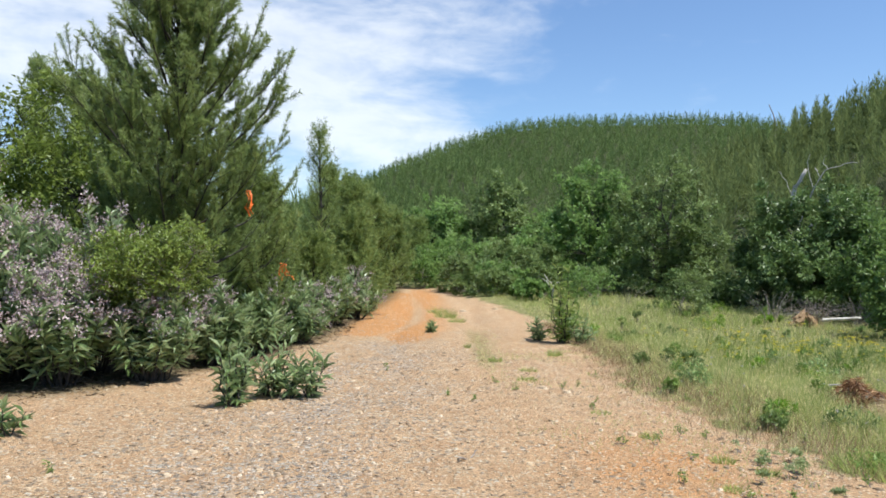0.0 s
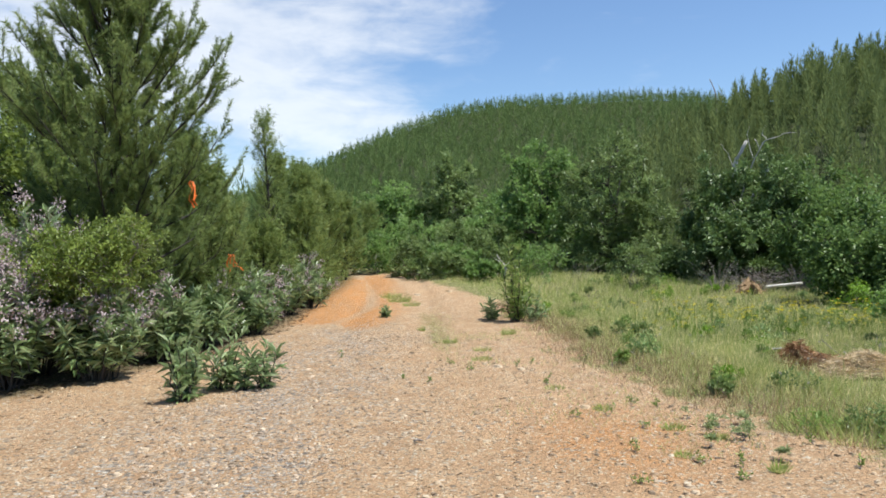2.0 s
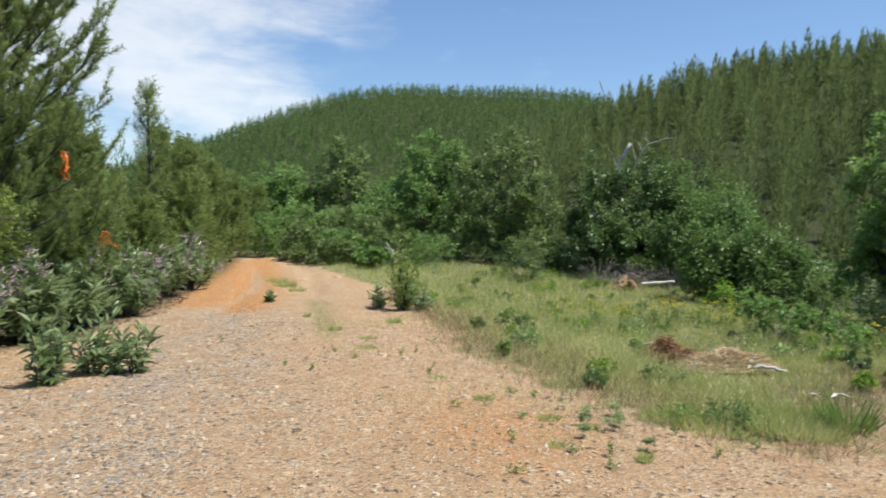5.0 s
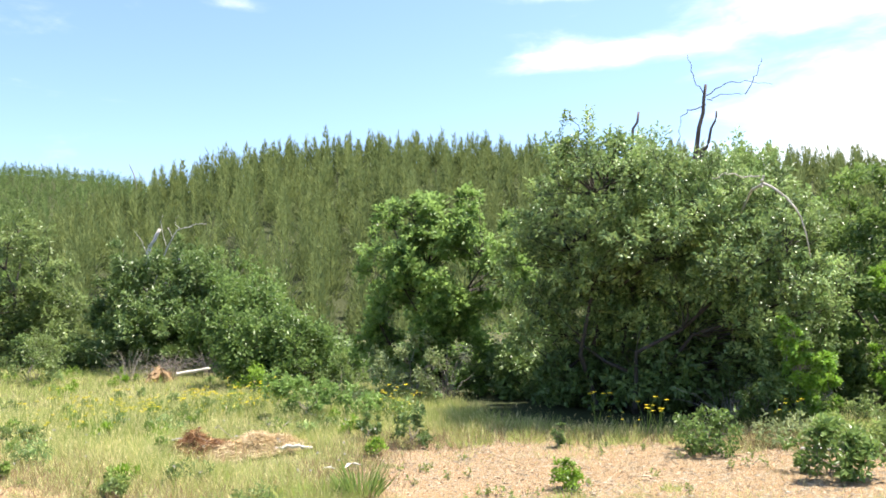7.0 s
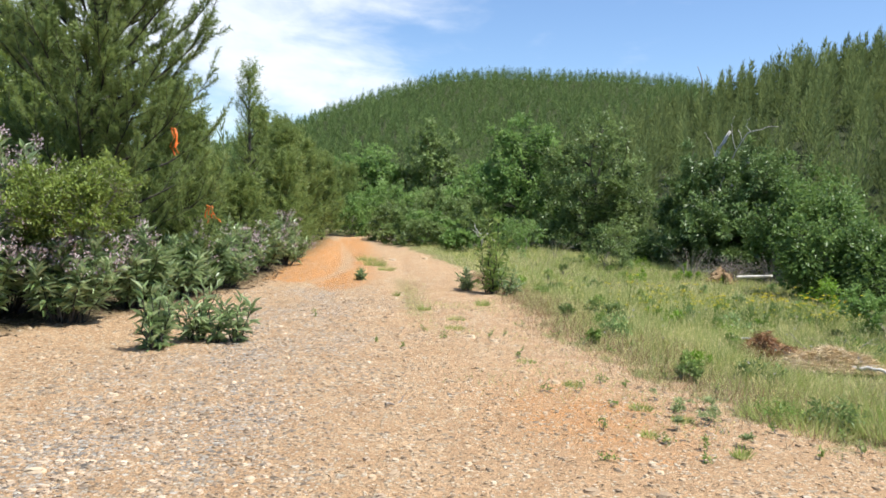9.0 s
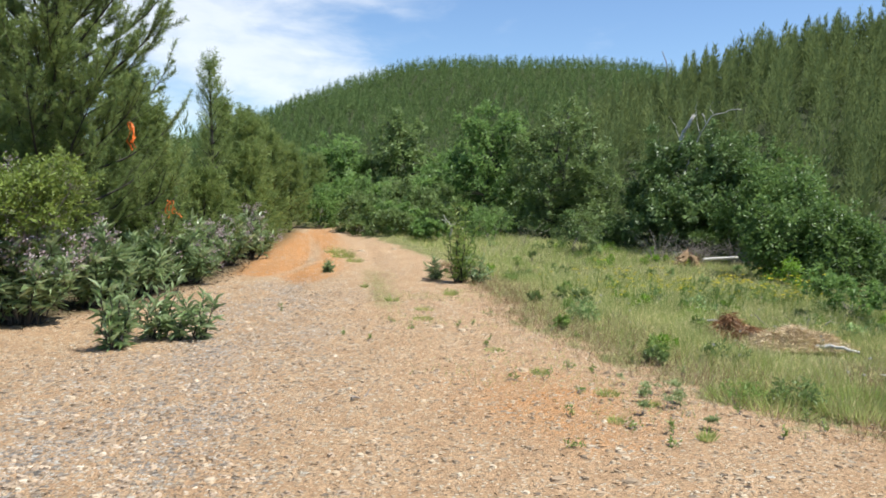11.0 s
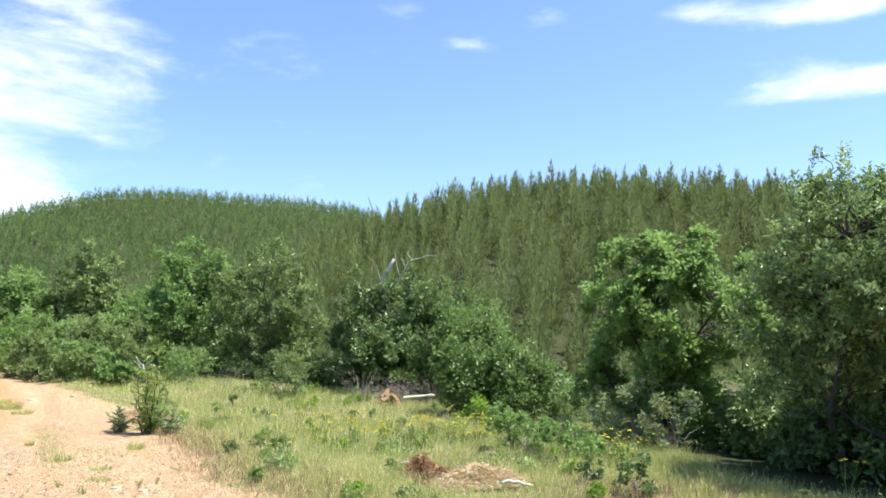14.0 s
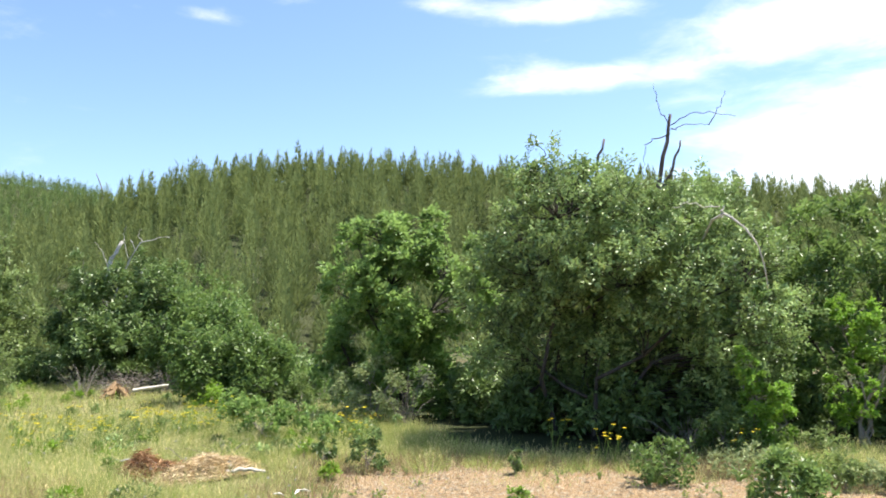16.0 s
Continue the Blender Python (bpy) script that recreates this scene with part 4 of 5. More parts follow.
# ---- shrubs ----
SHRUBS = (
    ("shrub", -3.6, 8.75, ((0, 0, 1.3, 0.6, 0.34), (0.42, 0.1, 1.5, 0.4, 0.3), (-0.5, 0, 1.25, 0.44, 0.32), (0.1, 0.15, 1.1, 0.55, 0.35)), "yellow-green rounded evergreen shrub below the pine", M_LIME, 16000, 0.046, 230),
    ("shrub", 9.5, 3.45, ((0, 0, 0.6, 0.24, 0.5), (-0.05, 0.08, 1.05, 0.15, 0.32), (0.08, -0.2, 0.5, 0.22, 0.42)), "yellow-green upright shrub before the oaks", M_LIMELIT, 5200, 0.05, 60),
    ("shrub", 11.1, 2.75, ((0, 0, 1.5, 0.32, 0.4), (0.1, -0.35, 1.0, 0.3, 0.45), (0, 0.1, 0.6, 0.3, 0.5)), "tall yellow-green shrub at the oaks' edge", M_LIMELIT, 6000, 0.055, 50),
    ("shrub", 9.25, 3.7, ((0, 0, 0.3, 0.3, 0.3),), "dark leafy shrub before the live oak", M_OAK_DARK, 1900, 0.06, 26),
    ("shrub", 7.4, 3.6, ((0, 0, 0.2, 0.28, 0.22),), "low dark green shrub on bare soil", M_OAK_MID, 1300, 0.05, 34),
    ("shrub", 7.12, 2.38, ((0, 0, 0.2, 0.32, 0.22), (0.08, -0.16, 0.16, 0.24, 0.18)), "broad-leaved green shrub on bare soil", M_OAK_MID, 1700, 0.06, 44),
    ("shrub", 8.5, 9.0, ((0, 0, 0.6, 0.52, 0.52), (-0.3, 0.4, 0.4, 0.4, 0.38)), "pale grey-green wispy shrub", M_GREY, 3000, 0.05, 44),
    ("shrub", 6.25, 8.85, ((0, 0, 0.34, 0.4, 0.34), (-0.25, 0.3, 0.5, 0.2, 0.24)), "green leafy shrub in the meadow", M_OAK_GREEN, 2200, 0.06, 30),
    ("shrub", 6.9, 8.5, ((0, 0, 0.22, 0.34, 0.22),), "low green shrub in the meadow", M_OAK_GREEN, 1300, 0.06, 20),
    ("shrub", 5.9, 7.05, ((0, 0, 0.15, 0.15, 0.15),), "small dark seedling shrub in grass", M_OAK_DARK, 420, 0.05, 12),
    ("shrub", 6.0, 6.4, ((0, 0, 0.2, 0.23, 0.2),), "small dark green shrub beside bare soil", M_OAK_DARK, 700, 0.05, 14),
    ("shrub", 5.5, 3.95, ((0, 0, 0.13, 0.125, 0.12),), "small bright green seedling bush on bare soil", M_BRIGHT, 800, 0.036, 22),
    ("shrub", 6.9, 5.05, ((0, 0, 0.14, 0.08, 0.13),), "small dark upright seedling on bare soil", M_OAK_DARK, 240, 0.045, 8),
    ("shrub", 7.6, 12.4, ((0, 0, 0.3, 0.4, 0.3),), "low green shrub at the meadow's edge", M_BRIGHT, 1100, 0.06, 18),
    ("shrub", 8.9, 11.4, ((0, 0, 0.35, 0.45, 0.35),), "low olive shrub at the meadow's edge", M_OLIVE, 1300, 0.06, 20),
    ("shrub", 6.3, 20.3, ((0, 0, 0.5, 0.7, 0.5),), "green shrub among tall meadow grass", M_OLIVE, 1800, 0.07, 24),
    ("shrub", 4.6, 24.0, ((0, 0, 0.5, 0.8, 0.5),), "green shrub at the meadow's far edge", M_OAK_GREEN, 1800, 0.08, 24),
)
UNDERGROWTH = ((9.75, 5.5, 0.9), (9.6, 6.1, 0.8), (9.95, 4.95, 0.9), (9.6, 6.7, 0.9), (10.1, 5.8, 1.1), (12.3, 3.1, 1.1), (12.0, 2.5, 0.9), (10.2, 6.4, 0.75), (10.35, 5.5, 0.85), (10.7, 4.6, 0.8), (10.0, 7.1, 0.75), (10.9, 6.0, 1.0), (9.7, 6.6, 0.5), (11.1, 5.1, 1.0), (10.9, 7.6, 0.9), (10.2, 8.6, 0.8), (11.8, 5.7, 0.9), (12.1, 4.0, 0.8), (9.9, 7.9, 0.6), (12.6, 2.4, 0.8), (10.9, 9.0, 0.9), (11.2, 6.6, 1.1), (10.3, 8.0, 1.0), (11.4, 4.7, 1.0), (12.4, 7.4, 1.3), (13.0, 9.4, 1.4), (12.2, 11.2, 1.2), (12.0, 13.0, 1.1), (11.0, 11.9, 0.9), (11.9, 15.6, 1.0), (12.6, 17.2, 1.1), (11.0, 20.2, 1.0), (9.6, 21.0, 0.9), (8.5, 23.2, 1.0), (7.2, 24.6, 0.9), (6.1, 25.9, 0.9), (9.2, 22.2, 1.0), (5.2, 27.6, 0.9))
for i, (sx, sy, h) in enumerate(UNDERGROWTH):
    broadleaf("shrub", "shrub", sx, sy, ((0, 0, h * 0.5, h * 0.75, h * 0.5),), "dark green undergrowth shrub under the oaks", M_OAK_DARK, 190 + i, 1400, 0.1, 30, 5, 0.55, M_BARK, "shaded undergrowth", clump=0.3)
for i, (name, sx, sy, lumps, label, mat, n, size, k) in enumerate(SHRUBS):
    broadleaf(name, "shrub", sx, sy, lumps, label, mat, 140 + i, n, size, k, 6, 0.55, M_TWIG, "shrubs of the clearing", clump=0.3, gaps=-3.0)
for i, (sx, sy, w, h, mat) in enumerate(((0.6, 28.6, 0.9, 0.85, M_OLIVE), (2.0, 27.4, 0.9, 0.65, M_OAK_GREEN), (3.3, 28.2, 0.9, 0.9, M_OLIVE), (-0.9, 31.5, 1.1, 0.95, M_OAK_GREEN), (0.7, 31.8, 1.2, 1.2, M_OAK_GREEN), (2.4, 30.6, 1.2, 1.1, M_OLIVE), (4.4, 29.8, 0.8, 0.7, M_OAK_GREEN), (1.4, 29.3, 0.7, 0.6, M_OAK), (5.2, 27.0, 0.7, 0.5, M_OLIVE), (1.5, 25.3, 0.6, 0.42, M_OLIVE), (2.6, 24.2, 0.5, 0.35, M_OAK_GREEN), (0.9, 26.6, 0.55, 0.5, M_OLIVE))):
    broadleaf("shrub", "shrub", sx, sy, ((0, 0, h * 0.9, w, h * 0.85), (0.5, 0.2, h * 0.7, w * 0.7, h * 0.6), (-0.5, -0.2, h * 0.5, w * 0.6, h * 0.5)), "low green chaparral shrub where the track ends", mat, 170 + i, 4200, 0.095, 40, 6, 0.6, M_TWIG, "chaparral by the track's end", clump=0.3)

LILAC = "lilac-flowering shrub with long dark green leaves"
PLAIN = "dark green shrub with long narrow leaves"
for i, (sx, sy, h, w, stems, bloom, per) in enumerate((
    (-5.15, 8.75, 2.05, 2.0, 62, 0.85, 40), (-4.35, 9.1, 1.9, 1.7, 50, 0.8, 38), (-6.5, 8.9, 2.25, 2.2, 50, 0.8, 36), (-4.3, 8.35, 1.25, 1.3, 40, 0.75, 30), (-5.2, 7.95, 1.1, 1.4, 40, 0.6, 30),
    (-3.5, 8.75, 1.15, 1.2, 36, 0.55, 30), (-3.15, 10.05, 1.0, 0.95, 28, 0.08, 30), (-2.85, 11.2, 0.85, 1.0, 28, 0.1, 28), (-2.45, 12.3, 0.66, 1.0, 28, 0.12, 26), (-2.6, 13.6, 0.95, 1.1, 30, 0.35, 26),
    (-2.35, 15.2, 0.9, 1.1, 26, 0.45, 24), (-2.05, 16.7, 0.95, 1.2, 30, 0.4, 24), (-2.1, 18.6, 0.75, 1.0, 20, 0.1, 22),
)):
    santa(sx, sy, h, w, LILAC if bloom > 0.3 else PLAIN, 200 + i, stems, bloom, 0.195, int(per * 1.2))
for i, (sx, sy, h, w, stems) in enumerate(((-2.2, 7.5, 0.62, 0.5, 9), (-1.9, 8.0, 0.68, 0.56, 11), (-1.5, 7.95, 0.6, 0.36, 6), (-1.7, 7.8, 0.45, 0.4, 4), (-3.62, 6.1, 0.34, 0.36, 5), (1.98, 13.1, 1.36, 0.85, 13), (2.2, 12.85, 0.5, 0.5, 6), (1.6, 13.4, 0.36, 0.5, 6), (-0.32, 14.2, 0.16, 0.2, 4), (-2.35, 8.3, 0.4, 0.4, 8))):
    santa(sx, sy, h, w, "small " + PLAIN if h < 0.7 else "light green leafy shrub at the track's edge", 230 + i, stems, 0.0, 0.17, 19 if h > 0.7 else 17, "long_leaved_shrub", 0.2, M_WEED if h > 0.7 else None)


# ---- dead wood ----
def dead_tree(x, y, limbs, mat, label, seed, category="tree", name="dead_tree"):
    """limbs: (points, thick, thin); the first is the trunk."""
    rng = np.random.default_rng(seed)
    top = thing(name, x, y, label, category, "dead wood")
    for i, (pts, a, b) in enumerate(limbs):
        s = Soup()
        ln = spline(pts, rng, 0.015, 12)
        s.tube(ln, np.linspace(a, b, 12), 6)
        part("trunk" if i == 0 else "limb", s, mat, top, smooth=True)
    return top


dead_tree(10.7, 5.3, (
    (((0, 0, 0), (0.05, 0.1, 1.8), (0.17, 0.04, 3.46), (0.25, -0.12, 4.13), (0.29, -0.2, 4.72)), 0.06, 0.024),
    (((0.2, -0.05, 3.6), (0.28, -0.2, 3.86), (0.34, -0.32, 4.3)), 0.034, 0.014),
    (((0.29, -0.2, 4.55), (0.4, -0.44, 4.72), (0.52, -0.73, 4.7), (0.64, -1.05, 4.6)), 0.009, 0.003),
    (((0.5, -0.7, 4.5), (0.56, -0.84, 4.76), (0.6, -0.93, 5.0)), 0.008, 0.004),
    (((0.29, -0.2, 4.5), (0.4, -0.45, 4.55), (0.5, -0.7, 4.52)), 0.008, 0.003),
    (((0.29, -0.18, 4.55), (0.22, -0.07, 4.79), (0.2, -0.03, 5.05), (0.18, 0.0, 5.22)), 0.009, 0.003),
    (((0.28, -0.19, 4.42), (0.16, 0.05, 4.37), (0.1, 0.17, 4.21), (0.09, 0.18, 3.9)), 0.01, 0.004),
), M_CHAR, "blackened dead snag with bare twisting branches", 1)
dead_tree(10.0, 5.9, ((((0, 0, 0), (0, 0, 2.2), (0.02, -0.05, 3.8), (0.09, -0.17, 4.3)), 0.04, 0.018),), M_CHAR, "thin blackened dead stem inside the oak", 2)
dead_tree(10.2, 4.6, ((((0.7, 0.35, 0), (0.45, 0.2, 1.6), (-0.4, -0.4, 2.8), (-0.95, -0.95, 2.97), (-1.12, -1.15, 2.76), (-1.05, -1.36, 2.56), (-1.03, -1.42, 2.35), (-1.0, -1.46, 1.95)), 0.024, 0.006), (((-0.98, -0.98, 2.95), (-1.1, -1.0, 2.78)), 0.012, 0.006), (((-0.9, -0.9, 2.97), (-1.05, -0.6, 3.03), (-1.1, -0.4, 3.0)), 0.01, 0.005)), M_DEAD, "bleached dead branch arching over the live oak", 3)
dead_tree(11.0, 24.6, (
    (((0, 0, 0), (-0.1, -0.2, 2.5), (-0.05, -0.35, 3.6), (0.25, -0.58, 4.25)), 0.1, 0.05),
    (((0.2, 0.0, 2.2), (0.55, -0.6, 3.9), (0.8, -0.8, 4.3), (1.05, -0.95, 4.28), (1.25, -1.05, 4.46), (1.55, -1.2, 4.4)), 0.024, 0.008),
    (((0.8, -0.8, 4.25), (0.7, -0.72, 4.5), (0.78, -0.78, 4.7)), 0.012, 0.004),
    (((0.5, -0.5, 3.7), (0.35, -0.4, 4.4), (0.42, -0.45, 4.75)), 0.012, 0.004),
    (((0.1, 0, 1.5), (0.75, -0.7, 3.0), (0.9, -0.85, 3.55)), 0.06, 0.035),
    (((0, -0.3, 3.3), (-0.25, -0.25, 3.9), (-0.45, -0.2, 4.2)), 0.014, 0.005),
    (((0.5, -0.6, 4.3), (0.6, -0.7, 4.0), (0.75, -0.8, 3.8)), 0.015, 0.006),
), M_DEAD, "bleached dead snag standing behind dark oak", 4)
dead_tree(63.3, 146.9, ((((0, 0, 0), (0.2, 0, 5), (-0.2, 0.1, 8.0), (-1.1, 0.4, 10.2)), 0.2, 0.07),), M_TWIG, "pale dead snag among hillside pines", 5)
dead_tree(3.3, 24.2, ((((0, 0, 0), (0.1, -0.05, 0.35), (-0.08, 0.05, 0.6), (-0.2, 0.05, 0.8)), 0.03, 0.01), (((0.05, 0, 0.4), (0.25, -0.1, 0.55), (0.45, -0.15, 0.3)), 0.028, 0.012), (((0.05, 0, 0.3), (-0.15, 0, 0.6), (-0.28, 0, 0.65)), 0.02, 0.008)), M_DEAD, "grey forked dead shrub by the track's end", 6, "shrub", "dead_shrub")



def mat_of_litter(s, rng, w, d, h, dx, dy, n, lengths):
    """A lumpy bed of loose blades, lying flat and crossing."""
    q = rng.normal(0, 0.42, (n, 2)).clip(-1, 1)
    lump = 0.55 + 0.3 * np.sin(7 * q[:, 0] + 2 * q[:, 1]) * np.sin(5 * q[:, 1] - 3 * q[:, 0]) + 0.15 * np.sin(17 * q[:, 0]) * np.sin(13 * q[:, 1])
    top_z = h * np.exp(-1.6 * (q ** 2).sum(1)) * (0.5 + lump)
    p = np.column_stack([q[:, 0] * w / 2 + dx, q[:, 1] * d / 2 + dy, 0.015 + top_z * rng.random(n) ** 0.3])
    a = rng.uniform(0, 6.28, n)
    way = unit(np.stack([np.cos(a), np.sin(a), rng.normal(0, 0.25, n)], -1))
    s.leaves(p, way, rand_dirs(rng, n) + [0, 0, 0.8], rng.uniform(*lengths, n), rng.uniform(0.0016, 0.0036, n), np.clip(rng.normal(0.55, 0.28, n) + 0.25 * (lump - 0.55), 0, 1))


def heap(name, x, y, w, d, h, label, mats, seed, twigs=40):
    """A low heap of litter with sticks in it. mats: part, material, width, depth, height, dx, dy, blades, lengths."""
    rng = np.random.default_rng(seed)
    top = thing(name, x, y, label, "debris")
    for part_name, mat, mw, md, mh, dx, dy, n, lengths in mats:
        s = Soup()
        mat_of_litter(s, rng, mw, md, mh, dx, dy, n, lengths)
        part(part_name, s, mat, top)
    for k in range(twigs):
        s = Soup()
        a = rng.uniform(0, 6.28)
        c = np.array([rng.normal(0, 0.35) * w / 2, rng.normal(0, 0.35) * d / 2, rng.uniform(0.03, h * 0.9)])
        l = rng.uniform(0.12, 0.34) * w
        e = np.array([math.cos(a), math.sin(a), rng.normal(0.1, 0.5)]) * l
        a0, b0 = c - e * 0.5, c + e * 0.5
        a0[2], b0[2] = max(a0[2], 0.01), max(b0[2], 0.01)
        s.tube(spline([a0, c + rng.normal(0, 0.05 * l + 0.01, 3), b0], None, 0, 5), np.linspace(0.005, 0.0015, 5), 4)
        part("stick", s, M_TWIG, top)
    return top


heap("litter_heap", 4.6, 7.7, 1.5, 0.9, 0.2, "heap of rust-brown needles and bleached straw in grass", (("needle_litter", M_RUSTY, 0.85, 0.5, 0.13, -0.26, 0.18, 6500, (0.05, 0.16)), ("bark_litter", M_RUSTY, 0.5, 0.36, 0.24, -0.4, 0.3, 3000, (0.05, 0.14)), ("straw", M_STRAW, 1.2, 0.75, 0.17, 0.14, -0.08, 24000, (0.04, 0.12))), 1, 10)
heap("brush_pile", 8.9, 18.7, 2.6, 1.2, 0.5, "pile of grey brush and rusty bark before oaks", (("bark_litter", M_RUSTY, 0.7, 0.6, 0.3, -0.3, -0.3, 400, (0.08, 0.2)),), 2, 90)


def stump(x, y, h, r, lean, label, seed):
    """A torn stump: a few splintered slabs standing together."""
    rng = np.random.default_rng(seed)
    top = thing("stump", x, y, label, "stump", "torn stumps")
    for k in range(4):
        s = Soup()
        a = rng.uniform(0, 6.28)
        f = np.array([math.cos(a), math.sin(a), 0]) * r * 0.5
        e = f + np.array([lean + rng.normal(0, 0.06), rng.normal(0, 0.06), h * rng.uniform(0.6, 1.05)])
        s.tube(spline([f - [0, 0, 0.03], 0.5 * (f + e) + rng.normal(0, 0.02, 3), e], rng, 0.012, 6), np.array([0.6, 0.62, 0.55, 0.42, 0.26, 0.05]) * r, 6)
        part("slab", s, M_TORN, top)
    return top


stump(8.25, 18.2, 0.4, 0.17, 0.22, "splintered orange-brown stump in brush pile", 2)
stump(8.7, 18.1, 0.36, 0.15, -0.16, "split orange-brown stump in brush pile", 3)


def log(name, a, b, r0, r1, mat, label, seed, category="log"):
    rng = np.random.default_rng(seed)
    s = Soup()
    a, b = np.array(a, float), np.array(b, float)
    ln = spline([a, 0.5 * (a + b) + rng.normal(0, 0.02, 3), b], rng, 0.006, 9) - a
    s.tube(ln, np.linspace(r0, r1, 9), 8)
    ob = part(name, s, mat, None, smooth=True)
    ob.location = a
    return tagged(ob, label, category, "loose wood")


log("fallen_log", (8.95, 18.25, 0.02), (9.8, 18.1, 0.1), 0.042, 0.03, M_DEAD, "bleached white log lying on a brush pile", 1)
log("stick", (4.8, 7.35, 0.05), (5.1, 7.05, 0.05), 0.022, 0.014, M_DEAD, "bleached stick beside a litter heap", 4, "stick")
log("stick", (4.0, 8.5, 0.14), (4.35, 8.1, 0.2), 0.011, 0.006, M_DEAD, "grey stick poking from a litter heap", 5, "stick")
log("twig", (0.0, 5.6, 0.025), (0.15, 5.82, 0.04), 0.009, 0.004, M_TWIG, "bent brown twig lying on gravel", 6, "stick")
log("twig", (-0.9, 6.8, 0.02), (-0.7, 6.65, 0.02), 0.006, 0.003, M_TWIG, "thin dark twig lying on gravel", 7, "stick")
log("stick", (7.9, 2.9, 0.06), (8.5, 2.4, 0.05), 0.014, 0.008, M_DEAD, "pale stick on bare soil", 8, "stick")


# ---- grass, weeds, flowers ----
def meadow_grass():
    rng = np.random.default_rng(5)
    for name, label, count, near, far, tall, wide in (("meadow_grass", "tall green and straw-coloured meadow grass", 215000, 4.3, 15.0, 0.235, 0.0046), ("far_meadow_grass", "green meadow grass before the oaks", 60000, 15.0, 31.0, 0.25, 0.01)):
        n = count * 4
        az, d = np.radians(rng.uniform(2, 84, n)), np.sqrt(rng.uniform(near ** 2, far ** 2, n))
        x, y = d * np.sin(az), d * np.cos(az)
        patch = np.clip(0.5 + 0.45 * ripple(x * 1.4 + 3, y * 1.4) + 0.35 * ripple(x * 4.1, y * 3.7 + 2), 0, 1)
        ok = rng.random(n) < meadow_share(x, y) ** 1.5 * (0.45 + 0.55 * smooth(-0.2, 1.6, inside(MEADOW, x, y))) * (0.35 + 0.65 * patch) * (1 - 0.7 * smooth(7.6, 8.4, x) * (1 - smooth(3.6, 5.0, y))) * (1 - smooth(-0.75, 0.2, inside(SHADED_WOODFLOOR, x, y))) * (1 - 0.92 * np.exp(-((((x - 4.55) / 0.72) ** 2 + ((y - 7.45) / 0.75) ** 2) ** 2)))
        x, y, patch = x[ok][:count], y[ok][:count], patch[ok][:count]
        n = len(x)
        base = np.stack([x, y, ground_z(x, y) - 0.01], -1)
        lean = rng.normal(0, 0.42, (n, 2))
        way = unit(np.column_stack([lean, np.ones(n)]))
        edge = smooth(-0.2, 1.8, inside(MEADOW, x, y))
        h = tall * (0.25 + 0.75 * edge) * rng.uniform(0.3, 1.2, n) * (0.5 + 0.8 * patch)
        dry = rng.random(n) < 0.09 + 0.22 * (1 - edge) + 0.16 * (0.5 + 0.5 * np.sin(0.8 * x + 2 * np.sin(0.5 * y)))
        tint = np.where(dry, rng.uniform(0.65, 0.95, n), np.clip(0.57 - 0.55 * patch + rng.normal(0, 0.2, n), 0, 0.78))
        s = Soup()
        s.blades(base, way, h * np.where(dry, 1.25, 1), np.full(n, wide) * rng.uniform(0.7, 1.4, n) * np.where(dry, 0.7, 1), rand_dirs(rng, n), tint)
        # feathery seed heads on the dry stalks
        top = base[dry] + way[dry] * (h[dry] * 1.25)[:, None]
        k = rng.random(len(top)) < 0.2
        top, up = top[k], way[dry][k]
        s.leaves(top - up * 0.03, unit(up + 0.3 * rand_dirs(rng, len(top))), rand_dirs(rng, len(top)), rng.uniform(0.03, 0.07, len(top)), rng.uniform(0.005, 0.011, len(top)) * (wide / 0.006) ** 0.5, rng.uniform(0.85, 1.0, len(top)))
        tagged(part(name, s, M_GRASS, None), label, "grass", kind="stuff")


meadow_grass()


def red_grass():
    """Patches of dry reddish grass, thickest along the track's edge."""
    rng = np.random.default_rng(17)
    n = 300000
    az, d = np.radians(rng.uniform(6, 80, n)), np.sqrt(rng.uniform(4.5 ** 2, 17.0 ** 2, n))
    x, y = d * np.sin(az), d * np.cos(az)
    deep = inside(MEADOW, x, y)
    patch = smooth(0.15, 0.6, ripple(x * 1.1 + 5, y * 0.9)) + 0.8 * smooth(-0.5, 0.3, deep) * (1 - smooth(0.5, 1.6, deep))
    ok = (rng.random(n) < patch * smooth(-0.6, 0.5, deep + 0.3 * ripple(x * 6, y * 5))) & (inside(SHADED_WOODFLOOR, x, y) < -0.6) & (np.hypot(x - 4.55, y - 7.45) > 0.8)
    x, y = x[ok][:30000], y[ok][:30000]
    n = len(x)
    way = unit(np.column_stack([rng.normal(0, 0.5, (n, 2)), np.ones(n)]))
    s = Soup()
    s.blades(np.stack([x, y, ground_z(x, y) - 0.01], -1), way, rng.uniform(0.06, 0.2, n), rng.uniform(0.003, 0.006, n), rand_dirs(rng, n), rng.random(n))
    tagged(part("dry_meadow_grass", s, M_REDGRASS, None), "patches of reddish dry grass in the meadow", "grass", kind="stuff")


red_grass()


def forb(x, y, w, h, mat, n, size, label, seed):
    broadleaf("meadow_plant", "plant", x, y, ((0, 0, h * 0.5, w * 0.5, h * 0.5),), label, mat, seed, n, size, 12, 4, 0.45, M_TWIG, "leafy plants in the meadow", clump=0.42, twigs=False)


